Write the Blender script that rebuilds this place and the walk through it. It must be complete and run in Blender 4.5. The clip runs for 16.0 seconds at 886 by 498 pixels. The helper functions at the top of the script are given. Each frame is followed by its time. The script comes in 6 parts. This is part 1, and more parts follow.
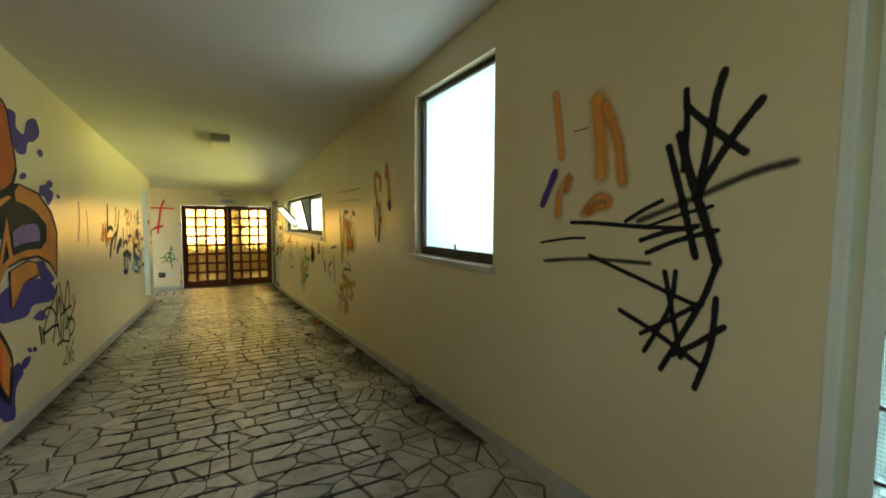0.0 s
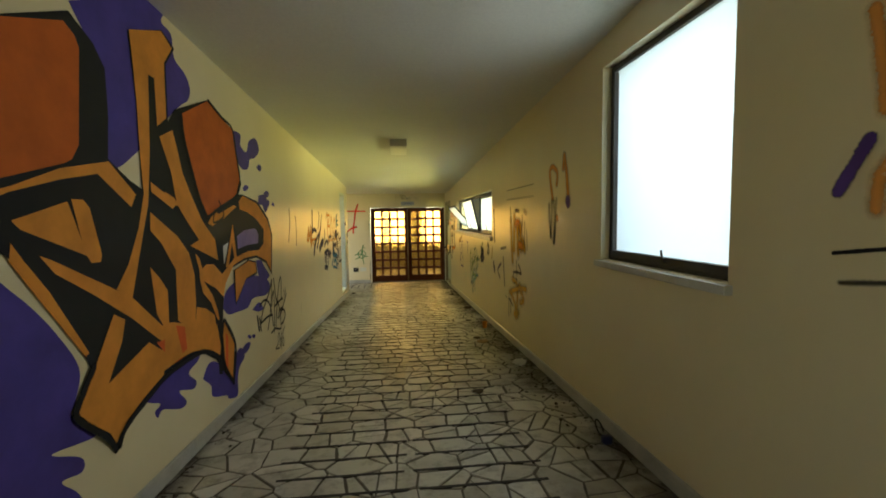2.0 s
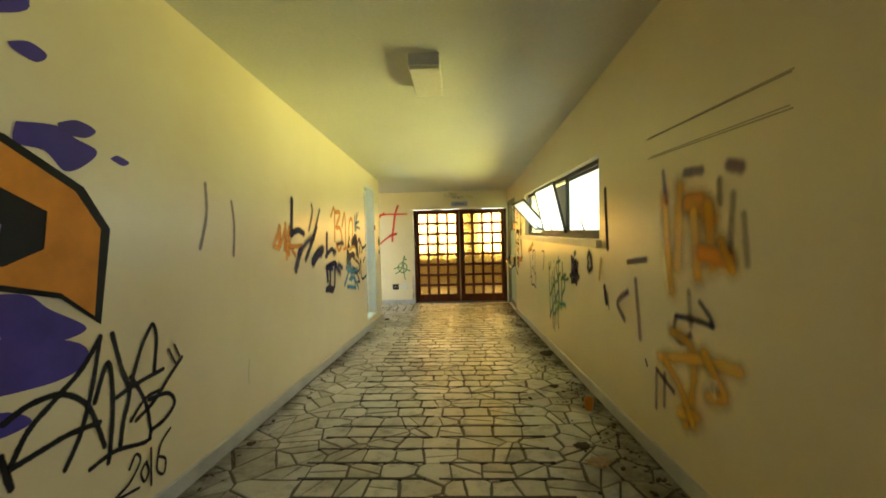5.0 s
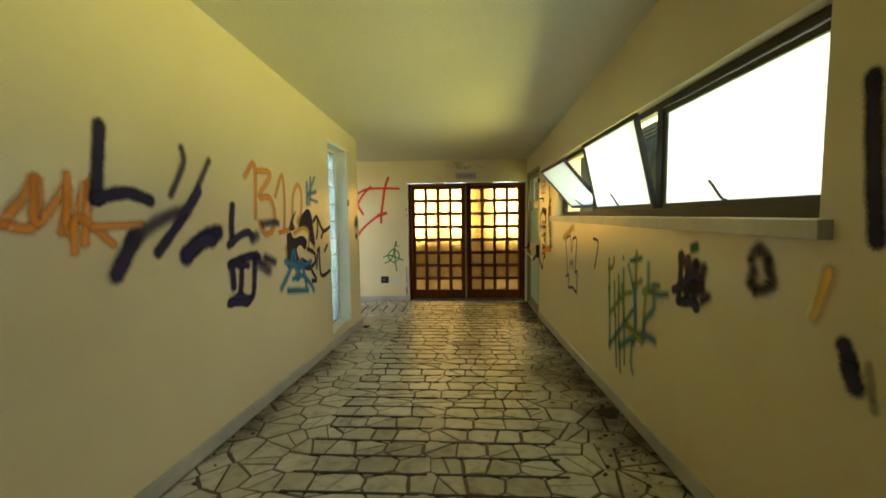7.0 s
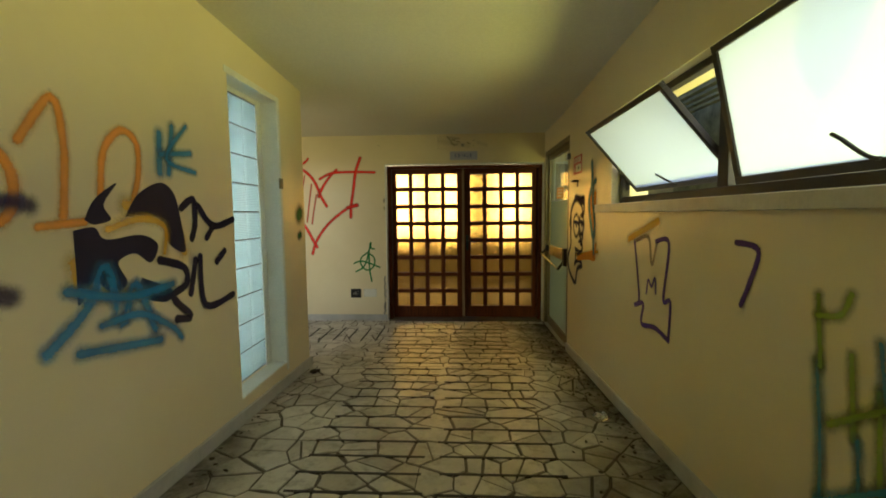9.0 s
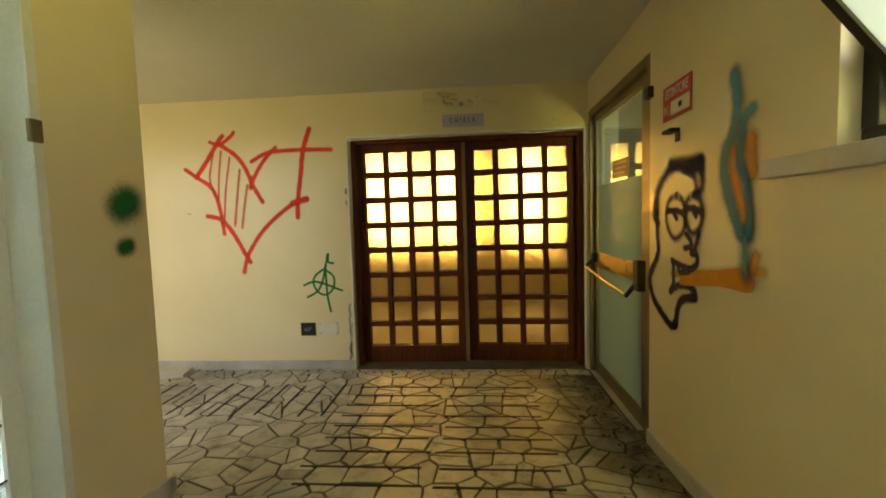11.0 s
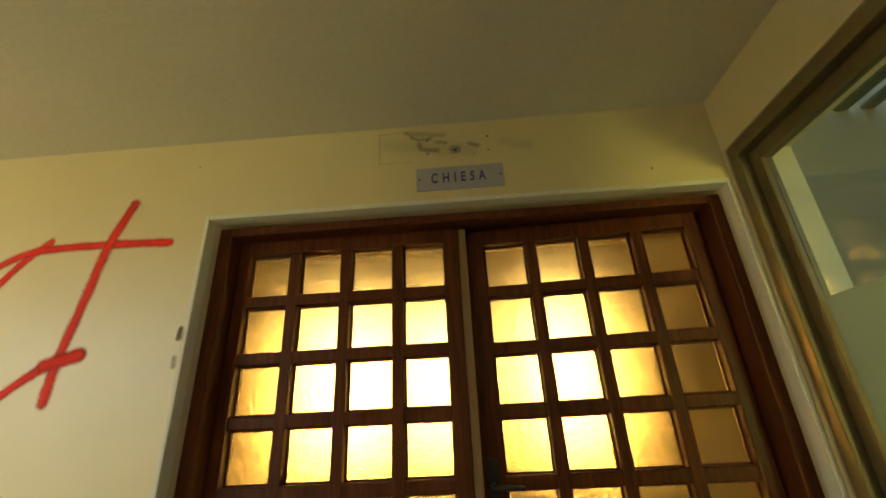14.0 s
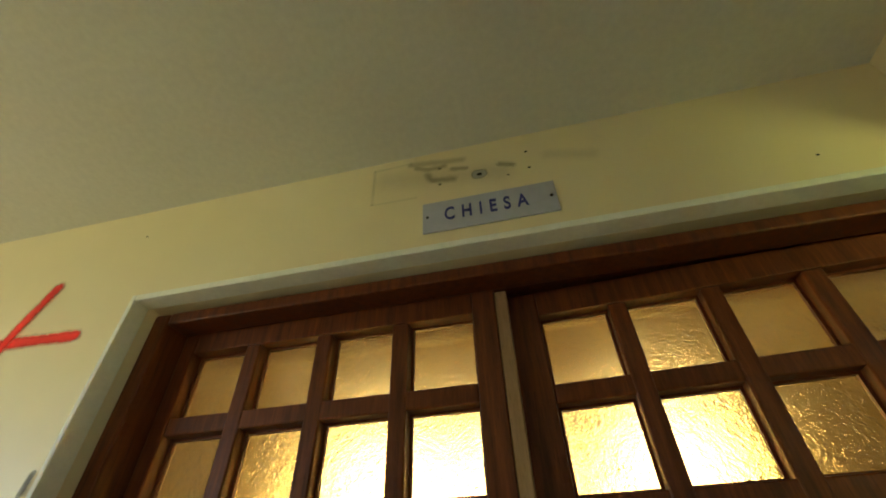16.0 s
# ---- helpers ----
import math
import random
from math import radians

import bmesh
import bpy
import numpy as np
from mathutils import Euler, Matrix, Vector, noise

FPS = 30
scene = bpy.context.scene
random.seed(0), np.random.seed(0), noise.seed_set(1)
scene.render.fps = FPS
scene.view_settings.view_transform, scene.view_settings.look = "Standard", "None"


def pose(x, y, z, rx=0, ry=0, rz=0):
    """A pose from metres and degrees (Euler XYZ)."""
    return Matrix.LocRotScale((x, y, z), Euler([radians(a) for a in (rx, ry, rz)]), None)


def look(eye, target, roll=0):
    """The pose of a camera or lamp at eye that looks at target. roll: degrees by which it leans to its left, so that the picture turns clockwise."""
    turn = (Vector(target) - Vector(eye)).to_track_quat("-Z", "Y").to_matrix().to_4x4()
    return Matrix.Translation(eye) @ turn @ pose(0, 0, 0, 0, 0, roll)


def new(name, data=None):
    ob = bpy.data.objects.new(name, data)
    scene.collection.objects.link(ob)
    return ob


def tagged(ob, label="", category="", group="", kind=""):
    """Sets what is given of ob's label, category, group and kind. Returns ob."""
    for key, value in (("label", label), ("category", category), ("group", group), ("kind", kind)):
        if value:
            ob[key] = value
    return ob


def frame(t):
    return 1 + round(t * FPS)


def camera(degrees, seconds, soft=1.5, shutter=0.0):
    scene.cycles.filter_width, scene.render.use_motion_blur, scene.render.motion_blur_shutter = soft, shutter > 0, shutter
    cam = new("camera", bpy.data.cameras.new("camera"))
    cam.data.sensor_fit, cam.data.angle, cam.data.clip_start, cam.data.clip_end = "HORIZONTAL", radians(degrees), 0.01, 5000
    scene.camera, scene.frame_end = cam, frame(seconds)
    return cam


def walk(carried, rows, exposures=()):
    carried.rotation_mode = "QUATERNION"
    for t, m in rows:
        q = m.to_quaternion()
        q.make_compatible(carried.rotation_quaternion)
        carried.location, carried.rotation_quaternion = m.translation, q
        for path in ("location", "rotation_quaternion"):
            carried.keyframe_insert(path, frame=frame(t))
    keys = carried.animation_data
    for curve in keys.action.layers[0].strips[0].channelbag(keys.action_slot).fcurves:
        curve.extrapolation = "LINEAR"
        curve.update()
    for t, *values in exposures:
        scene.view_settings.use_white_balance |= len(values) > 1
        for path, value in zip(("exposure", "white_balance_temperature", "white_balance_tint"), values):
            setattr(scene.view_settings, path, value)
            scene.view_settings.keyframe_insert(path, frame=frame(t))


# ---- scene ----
cam = camera(93.8, 16.0, soft=1.8)
PATH = [
    (0, (-0.049, -0.091, 1.756), (0.911, 1.658, 1.619), 0.3),
    (0.5, (-0.046, -0.065, 1.762), (1.09, 1.573, 1.596), 0.6),
    (1, (-0.06, -0.018, 1.776), (1.022, 1.655, 1.603), 0.9),
    (1.5, (-0.056, 0.095, 1.771), (0.615, 1.972, 1.605), -1.0),
    (2, (0.032, 0.31, 1.774), (0.235, 2.294, 1.629), -0.9),
    (2.2, (0.066, 0.435, 1.746), (0.167, 2.425, 1.579), -0.8),
    (2.5, (0.048, 0.614, 1.722), (0.106, 2.604, 1.527), -1.0),
    (3, (0.101, 1.003, 1.692), (0.156, 2.99, 1.47), -1.5),
    (3.5, (0.194, 1.43, 1.692), (0.092, 3.418, 1.507), -0.6),
    (4, (0.194, 1.903, 1.658), (0.195, 3.898, 1.52), -2.3),
    (4.5, (0.221, 2.333, 1.625), (0.164, 4.331, 1.548), -1.9),
    (7, (0.26, 4.727, 1.538), (0.144, 6.717, 1.375), -0.7),
    (7.5, (0.278, 5.1, 1.497), (0.123, 7.086, 1.324), 0.3),
    (8, (0.256, 5.553, 1.455), (0.187, 7.548, 1.327), -0.6),
    (8.5, (0.254, 6.031, 1.448), (0.114, 8.023, 1.331), -0.3),
    (9, (0.229, 6.545, 1.448), (0.135, 8.536, 1.282), -0.5),
    (11.5, (0.33, 8.825, 1.315), (0.171, 10.815, 1.185), -1.9),
    (12, (0.268, 9.222, 1.279), (0.11, 11.21, 1.122), -2.1),
    (12.5, (0.239, 9.61, 1.228), (0.022, 11.597, 1.157), -0.4),
    (13, (0.189, 10.003, 1.258), (0.147, 11.996, 1.427), -0.8),
    (13.5, (0.194, 10.333, 1.239), (0.18, 12.258, 1.782), -2.5),
    (14, (0.232, 10.636, 1.288), (0.148, 12.476, 2.065), -2.9),
    (14.5, (0.236, 10.904, 1.34), (0.249, 12.64, 2.333), -4.4),
    (15, (0.253, 11.127, 1.398), (0.252, 12.747, 2.571), -3.8),
    (15.5, (0.325, 11.272, 1.434), (0.054, 12.808, 2.693), -0.4),
    (16, (0.29, 11.306, 1.436), (-0.028, 12.815, 2.709), -2.0),
]
walk(cam, [(t, look(eye, target, roll)) for t, eye, target, roll in PATH], exposures=[
    (0, 1.85, 6200, 5), (0.5, 1.95, 6100, 4), (1.0, 1.8, 6200, 5), (1.5, 1.6, 6400, 9), (2.5, 1.65, 6450, 9), (3.5, 1.88, 6500, 8), (4.5, 2.2, 6500, 9),
    (7, 1.52, 6400, 8), (7.5, 1.22, 6350, 8), (8.0, 1.08, 6300, 8), (8.5, 0.9, 6300, 9), (9.0, 1.05, 6500, 10), (11.5, 1.5, 7200, 11), (13.0, 1.6, 7300, 11), (14.0, 1.72, 7200, 11), (14.5, 2.05, 6500, 10),
    (15.0, 2.05, 5900, 8), (15.5, 2.05, 5800, 8), (16, 2.15, 5800, 8)])

# ---- world, sun, large lights, exposure ----
world = bpy.data.worlds.new("sky")
scene.world = world
world.use_nodes = True
wn = world.node_tree.nodes
sky = wn.new("ShaderNodeTexSky")
sky.sky_type, sky.sun_disc = "NISHITA", False
sky.sun_elevation, sky.sun_rotation = radians(42), radians(20)
wn["Background"].inputs[1].default_value = 0.15
world.node_tree.links.new(sky.outputs[0], wn["Background"].inputs[0])


def lamp(name, kind, m, power, colour, **more):
    data = bpy.data.lights.new(name, kind)
    data.energy, data.color = power, colour
    for key, value in more.items():
        if key == "size":
            data.size = value
        elif key == "size_y":
            data.size_y = value
        elif key == "angle":
            data.angle = value
        elif key == "spread":
            data.spread = value
    if kind == "AREA":
        data.shape = "RECTANGLE"
    ob = new(name, data)
    ob.matrix_world = m
    return ob


# the sun stands beyond the church, ahead of the walker
lamp("sun", "SUN", look((2, 30, 25), (0, 12, 0)), 3.0, (1.0, 0.93, 0.82), angle=radians(0.5))
# daylight standing in the window openings
DAY, GREEN, WARM = (1.0, 0.98, 0.93), (1.0, 0.97, 0.26), (1.0, 0.80, 0.46)
lamp("daylight_small_window", "AREA", look((1.78, 2.32, 2.15), (0, 2.32, 1.5)), 3.8, DAY, size=1.0, size_y=1.1)
lamp("daylight_long_window", "AREA", look((1.95, 7.8, 2.1), (-1.2, 7.8, 1.2)), 10.0, DAY, size=3.5, size_y=0.6)
lamp("foliage_light_long_window", "AREA", look((2.7, 7.8, 1.30), (-1.2, 7.2, 2.3)), 46, GREEN, size=3.6, size_y=0.6)
lamp("daylight_left_blocks", "AREA", look((-1.75, 9.4, 1.3), (0, 9.4, 1.2)), 18, DAY, size=0.6, size_y=2.0)
lamp("daylight_right_blocks", "AREA", look((1.90, 0.1, 1.5), (0, 0.1, 1.4)), 6, (0.85, 1.0, 0.98), size=0.5, size_y=2.4)
# added warm lamp for the hall's far wall, in an assumed opening out of view
lamp("added_hall_daylight", "AREA", look((-3.12, 9.9, 1.3), (-3.0, 12.1, 1.25)), 8.5, (1.0, 0.84, 0.52), size=2.7, size_y=1.9)
# added lamp behind the walker, brightens the near east wall through an unseen opening
lamp("added_rear_daylight", "AREA", look((-1.75, -0.75, 1.9), (1.3, 1.3, 1.4)), 3.5, (0.97, 1.0, 0.92), size=0.9, size_y=1.1)
lamp("church_window_light", "AREA", look((-0.1, 15.9, 1.6), (-0.1, 12.0, 1.6)), 150, WARM, size=4.2, size_y=1.6)


# ---- materials ----
def nodes_of(name):
    m = bpy.data.materials.new(name)
    m.use_nodes = True
    t = m.node_tree
    return m, t, t.nodes, t.nodes["Principled BSDF"]


def noise_at(t, scale, detail=4, rough=0.6, stretch=None):
    n = t.nodes.new("ShaderNodeTexNoise")
    n.inputs["Scale"].default_value, n.inputs["Detail"].default_value, n.inputs["Roughness"].default_value = scale, detail, rough
    co = t.nodes.new("ShaderNodeTexCoord")
    if stretch:
        mp = t.nodes.new("ShaderNodeMapping")
        mp.inputs["Scale"].default_value = stretch
        t.links.new(co.outputs["Object"], mp.inputs[0])
        t.links.new(mp.outputs[0], n.inputs["Vector"])
    else:
        t.links.new(co.outputs["Object"], n.inputs["Vector"])
    return n.outputs["Fac"]


def ramp(t, fac, stops):
    r = t.nodes.new("ShaderNodeValToRGB")
    while len(r.color_ramp.elements) < len(stops):
        r.color_ramp.elements.new(0.5)
    for e, (p, c) in zip(r.color_ramp.elements, stops):
        e.position, e.color = p, (*c, 1) if len(c) == 3 else c
    t.links.new(fac, r.inputs[0])
    return r.outputs[0]


def blend(t, a, b, fac, mode="MIX"):
    x = t.nodes.new("ShaderNodeMix")
    x.data_type, x.blend_type = "RGBA", mode
    for sock, v in ((x.inputs[6], a), (x.inputs[7], b), (x.inputs[0], fac)):
        if isinstance(v, (tuple, float, int)):
            sock.default_value = (*v, 1) if isinstance(v, tuple) else v
        else:
            t.links.new(v, sock)
    return x.outputs[2]


def bump(t, p, height, strength, dist=0.01):
    b = t.nodes.new("ShaderNodeBump")
    b.inputs["Strength"].default_value, b.inputs["Distance"].default_value = strength, dist
    t.links.new(height, b.inputs["Height"])
    t.links.new(b.outputs[0], p.inputs["Normal"])


def surface(name, dark, light, rough=0.5, coarse=1.5, fine=40, relief=0.1, metal=0.0, rough_var=0.1, stretch=None, random_tint=0.0):
    """Two scales of variation between two tones, with fine relief and uneven gloss."""
    m, t, n, p = nodes_of(name)
    a, b = noise_at(t, coarse, 5, 0.65, stretch), noise_at(t, fine, 3, 0.6, stretch)
    mid = tuple((x + y) / 2 for x, y in zip(dark, light))
    col = ramp(t, a, [(0.3, dark), (0.5, mid), (0.72, light)])
    col = blend(t, col, ramp(t, b, [(0.35, tuple(c * 0.86 for c in mid)), (0.7, tuple(min(1, c * 1.08) for c in mid))]), 0.35)
    if random_tint:
        info = n.new("ShaderNodeObjectInfo")
        col = blend(t, col, ramp(t, info.outputs["Random"], [(0, tuple(c * (1 - random_tint) for c in dark)), (1, light)]), 0.5)
    t.links.new(col, p.inputs["Base Color"])
    r = n.new("ShaderNodeMapRange")
    r.inputs["To Min"].default_value, r.inputs["To Max"].default_value = max(0.02, rough - rough_var), rough + rough_var
    t.links.new(a, r.inputs[0])
    t.links.new(r.outputs[0], p.inputs["Roughness"])
    p.inputs["Metallic"].default_value = metal
    if relief:
        bump(t, p, b, relief, 0.004)
    return m


def wall_paint():
    """Cream enamel on plaster: scuffs near the floor's height band, faint roller marks, satin gloss."""
    m, t, n, p = nodes_of("cream_wall_paint")
    a, b, c = noise_at(t, 0.9, 6, 0.6), noise_at(t, 60, 3, 0.5), noise_at(t, 7, 6, 0.75)
    col = ramp(t, a, [(0.3, (0.67, 0.565, 0.33)), (0.7, (0.75, 0.65, 0.41))])
    col = blend(t, col, (0.45, 0.40, 0.27), ramp(t, c, [(0.70, (0, 0, 0)), (0.95, (0.10, 0.10, 0.10))]))
    t.links.new(col, p.inputs["Base Color"])
    t.links.new(ramp(t, a, [(0.3, (0.29,) * 3), (0.7, (0.33,) * 3)]), p.inputs["Roughness"])
    bump(t, p, b, 0.06, 0.004)
    return m


def wood(name, dark, light, rough=0.4):
    m, t, n, p = nodes_of(name)
    g = noise_at(t, 6, 6, 0.65, (9, 9, 0.7))
    h = noise_at(t, 60, 3, 0.6, (6, 6, 0.4))
    col = ramp(t, g, [(0.3, dark), (0.55, tuple((x + y) / 2 for x, y in zip(dark, light))), (0.75, light)])
    col = blend(t, col, tuple(c * 0.6 for c in dark), ramp(t, h, [(0.55, (0, 0, 0)), (0.75, (0.6, 0.6, 0.6))]))
    t.links.new(col, p.inputs["Base Color"])
    t.links.new(ramp(t, g, [(0.3, (rough - 0.1,) * 3), (0.7, (rough + 0.12,) * 3)]), p.inputs["Roughness"])
    p.inputs["Specular IOR Level"].default_value = 0.22
    bump(t, p, h, 0.12, 0.003)
    return m


def frosted(name, tint, clear=0.15, rough=0.35, wave=25, relief=0.15, gloss=0.25):
    """Obscure glass: light scattered through its body, partly let through blurred, with a glossy skin."""
    m, t, n, p = nodes_of(name)
    n.remove(p)
    tr, rf, gl = n.new("ShaderNodeBsdfTranslucent"), n.new("ShaderNodeBsdfRefraction"), n.new("ShaderNodeBsdfGlossy")
    tr.inputs[0].default_value = (*tint, 1)
    rf.inputs[0].default_value = (*tint, 1)
    rf.inputs["Roughness"].default_value, rf.inputs["IOR"].default_value = rough, 1.25
    gl.inputs["Roughness"].default_value = 0.12
    f = n.new("ShaderNodeFresnel")
    f.inputs["IOR"].default_value = 1.45
    bp = n.new("ShaderNodeBump")
    bp.inputs["Strength"].default_value, bp.inputs["Distance"].default_value = relief, 0.01
    t.links.new(noise_at(t, wave, 4, 0.6), bp.inputs["Height"])
    for s in (tr, rf, gl, f):
        t.links.new(bp.outputs[0], s.inputs["Normal"])
    x, y = n.new("ShaderNodeMixShader"), n.new("ShaderNodeMixShader")
    x.inputs[0].default_value = clear
    t.links.new(tr.outputs[0], x.inputs[1])
    t.links.new(rf.outputs[0], x.inputs[2])
    k = n.new("ShaderNodeMath")
    k.operation = "MULTIPLY"
    k.inputs[1].default_value = gloss * 4
    t.links.new(f.outputs[0], k.inputs[0])
    t.links.new(k.outputs[0], y.inputs[0])
    t.links.new(x.outputs[0], y.inputs[1])
    t.links.new(gl.outputs[0], y.inputs[2])
    t.links.new(y.outputs[0], n["Material Output"].inputs[0])
    return m


def plain(name, colour, rough=0.5, metal=0.0):
    m, t, n, p = nodes_of(name)
    p.inputs["Base Color"].default_value = (*colour, 1)
    p.inputs["Roughness"].default_value, p.inputs["Metallic"].default_value = rough, metal
    return m


def clear_glass(name, tint):
    m, t, n, p = nodes_of(name)
    p.inputs["Base Color"].default_value = (*tint, 1)
    p.inputs["Roughness"].default_value, p.inputs["Transmission Weight"].default_value, p.inputs["IOR"].default_value = 0.03, 1.0, 1.45
    d = noise_at(t, 9, 5, 0.7)
    t.links.new(ramp(t, d, [(0.4, (0.0,) * 3), (0.75, (0.05,) * 3)]), p.inputs["Roughness"])
    return m


def marble():
    """Pale broken marble slabs: each its own tone, veined, dulled by ground-in dirt."""
    m, t, n, p = nodes_of("pale_marble_slabs")
    info, geo = n.new("ShaderNodeObjectInfo"), n.new("ShaderNodeNewGeometry")
    add = n.new("ShaderNodeMath")
    t.links.new(info.outputs["Random"], add.inputs[0])
    t.links.new(geo.outputs["Random Per Island"], add.inputs[1])
    fr = n.new("ShaderNodeMath")
    fr.operation = "FRACT"
    t.links.new(add.outputs[0], fr.inputs[0])
    a, b, c = noise_at(t, 0.7, 6, 0.7), noise_at(t, 45, 4, 0.6), noise_at(t, 9, 5, 0.7)
    col = ramp(t, fr.outputs[0], [(0.0, (0.42, 0.39, 0.32)), (0.25, (0.50, 0.475, 0.40)), (0.7, (0.57, 0.545, 0.47)), (1.0, (0.65, 0.62, 0.545))])
    col = blend(t, col, (0.14, 0.12, 0.09), ramp(t, c, [(0.5, (0, 0, 0)), (0.75, (0.75, 0.75, 0.75))]))
    col = blend(t, col, (0.11, 0.09, 0.065), ramp(t, a, [(0.48, (0, 0, 0)), (0.72, (0.8, 0.8, 0.8))]))
    col = blend(t, col, (0.6, 0.58, 0.5), ramp(t, b, [(0.62, (0, 0, 0)), (0.8, (0.25, 0.25, 0.25))]))
    t.links.new(col, p.inputs["Base Color"])
    t.links.new(ramp(t, c, [(0.35, (0.32,) * 3), (0.7, (0.58,) * 3)]), p.inputs["Roughness"])
    bump(t, p, b, 0.08, 0.003)
    return m


WALL = wall_paint()
CEIL = surface("whitewashed_ceiling", (0.62, 0.60, 0.51), (0.72, 0.70, 0.62), 0.62, 0.8, 50, 0.06)
PLASTER = surface("white_reveal_plaster", (0.66, 0.66, 0.58), (0.80, 0.79, 0.70), 0.6, 4, 60, 0.1)
STONE = marble()
GROUT = surface("dirty_grout", (0.06, 0.05, 0.038), (0.15, 0.128, 0.098), 0.85, 4, 80, 0.4)
RUBBER = surface("black_groove_filler", (0.02, 0.018, 0.016), (0.05, 0.045, 0.04), 0.75, 12, 90, 0.2)
SKIRT = surface("grey_marble_skirting", (0.30, 0.29, 0.25), (0.58, 0.56, 0.50), 0.4, 3, 50, 0.08)
DIRTYSTONE = surface("dirty_threshold_stone", (0.07, 0.06, 0.045), (0.20, 0.18, 0.14), 0.6, 7, 60, 0.2)
SILL = surface("worn_marble_sill", (0.40, 0.38, 0.32), (0.60, 0.57, 0.50), 0.45, 6, 60, 0.1)
IRON = surface("dark_brown_painted_steel", (0.014, 0.011, 0.009), (0.036, 0.028, 0.02), 0.55, 8, 60, 0.1)
WOOD = wood("varnished_brown_wood", (0.052, 0.0125, 0.004), (0.18, 0.047, 0.0115), 0.46)
EDGE = wood("bare_wood_edge", (0.22, 0.13, 0.06), (0.38, 0.24, 0.12), 0.6)
ALU = surface("gold_anodised_aluminium", (0.17, 0.135, 0.075), (0.28, 0.23, 0.14), 0.42, 6, 80, 0.04, metal=0.6)
BRASS = surface("worn_brass", (0.50, 0.36, 0.14), (0.72, 0.56, 0.26), 0.3, 8, 80, 0.04, metal=0.9)
BLACK = surface("black_plastic", (0.012, 0.012, 0.012), (0.03, 0.03, 0.03), 0.4, 10, 80, 0.05)
FROST = frosted("frosted_window_glass", (0.66, 0.74, 0.78), 0.1, 0.5, 12, 0.05, 0.1)
FROST2 = frosted("bluish_frosted_glass", (0.50, 0.56, 0.68), 0.1, 0.5, 12, 0.05, 0.1)
AMBER = frosted("amber_hammered_glass", (0.95, 0.76, 0.40), 0.955, 0.05, 85, 0.7, 0.2)
BLOCK = frosted("glass_block", (0.80, 0.95, 0.95), 0.35, 0.12, 3, 0.1, 0.25)
ribs = BLOCK.node_tree.nodes.new("ShaderNodeTexWave")
ribs.bands_direction, ribs.inputs["Scale"].default_value, ribs.inputs["Distortion"].default_value = "Z", 26, 0.6
ribs_co = BLOCK.node_tree.nodes.new("ShaderNodeTexCoord")
BLOCK.node_tree.links.new(ribs_co.outputs["Object"], ribs.inputs["Vector"])
ribs_tint = ramp(BLOCK.node_tree, ribs.outputs["Fac"], [(0.15, (0.54, 0.64, 0.64)), (0.6, (0.78, 0.88, 0.88))])
for ribs_node in BLOCK.node_tree.nodes:
    if ribs_node.type in ("BSDF_TRANSLUCENT", "BSDF_REFRACTION"):
        BLOCK.node_tree.links.new(ribs_tint, ribs_node.inputs["Color"])
FILM = frosted("film_on_door_glass", (0.62, 0.64, 0.53), 0.12, 0.5, 3, 0.05, 0.04)
GLASS = clear_glass("dirty_clear_glass", (0.82, 0.93, 0.88))
GRASS = surface("rough_grass", (0.04, 0.07, 0.015), (0.10, 0.13, 0.03), 0.9, 0.6, 12, 0.5)
CONCRETE = surface("stained_concrete", (0.035, 0.045, 0.03), (0.30, 0.32, 0.25), 0.9, 6, 36, 0.5)
CHURCH = surface("church_plaster", (0.30, 0.25, 0.15), (0.42, 0.36, 0.23), 0.8, 1.2, 40, 0.1)


# ---- mesh helpers ----
def box(bm, x0, x1, y0, y1, z0, z1, bevel=0.0):
    vs = bmesh.ops.create_cube(bm, size=1)["verts"]
    for v in vs:
        v.co = Vector((x0 + (v.co.x + 0.5) * (x1 - x0), y0 + (v.co.y + 0.5) * (y1 - y0), z0 + (v.co.z + 0.5) * (z1 - z0)))
    if bevel:
        es = list({e for v in vs for e in v.link_edges})
        bmesh.ops.bevel(bm, geom=es, offset=bevel, segments=2, profile=0.5, affect="EDGES")
    return vs


def rod(bm, a, b, r, n=12):
    a, b = Vector(a), Vector(b)
    q = (b - a).to_track_quat("Z", "Y").to_matrix().to_4x4()
    bmesh.ops.create_cone(bm, cap_ends=True, segments=n, radius1=r, radius2=r, depth=(b - a).length, matrix=Matrix.Translation((a + b) / 2) @ q)


def mesh_of(name, bm):
    me = bpy.data.meshes.new(name)
    bmesh.ops.recalc_face_normals(bm, faces=bm.faces)
    bm.to_mesh(me)
    bm.free()
    return me


def part(name, bm, material, parent=None, label=""):
    me = mesh_of(name, bm)
    me.materials.append(material)
    ob = new(name, me)
    if parent:
        ob.parent = parent
    return tagged(ob, label)


def boxpart(name, dims, material, parent=None, label="", bevel=0.003):
    bm = bmesh.new()
    box(bm, *dims, bevel)
    return part(name, bm, material, parent, label)


def structure(ob, label, category):
    return tagged(ob, label, category, kind="structure")


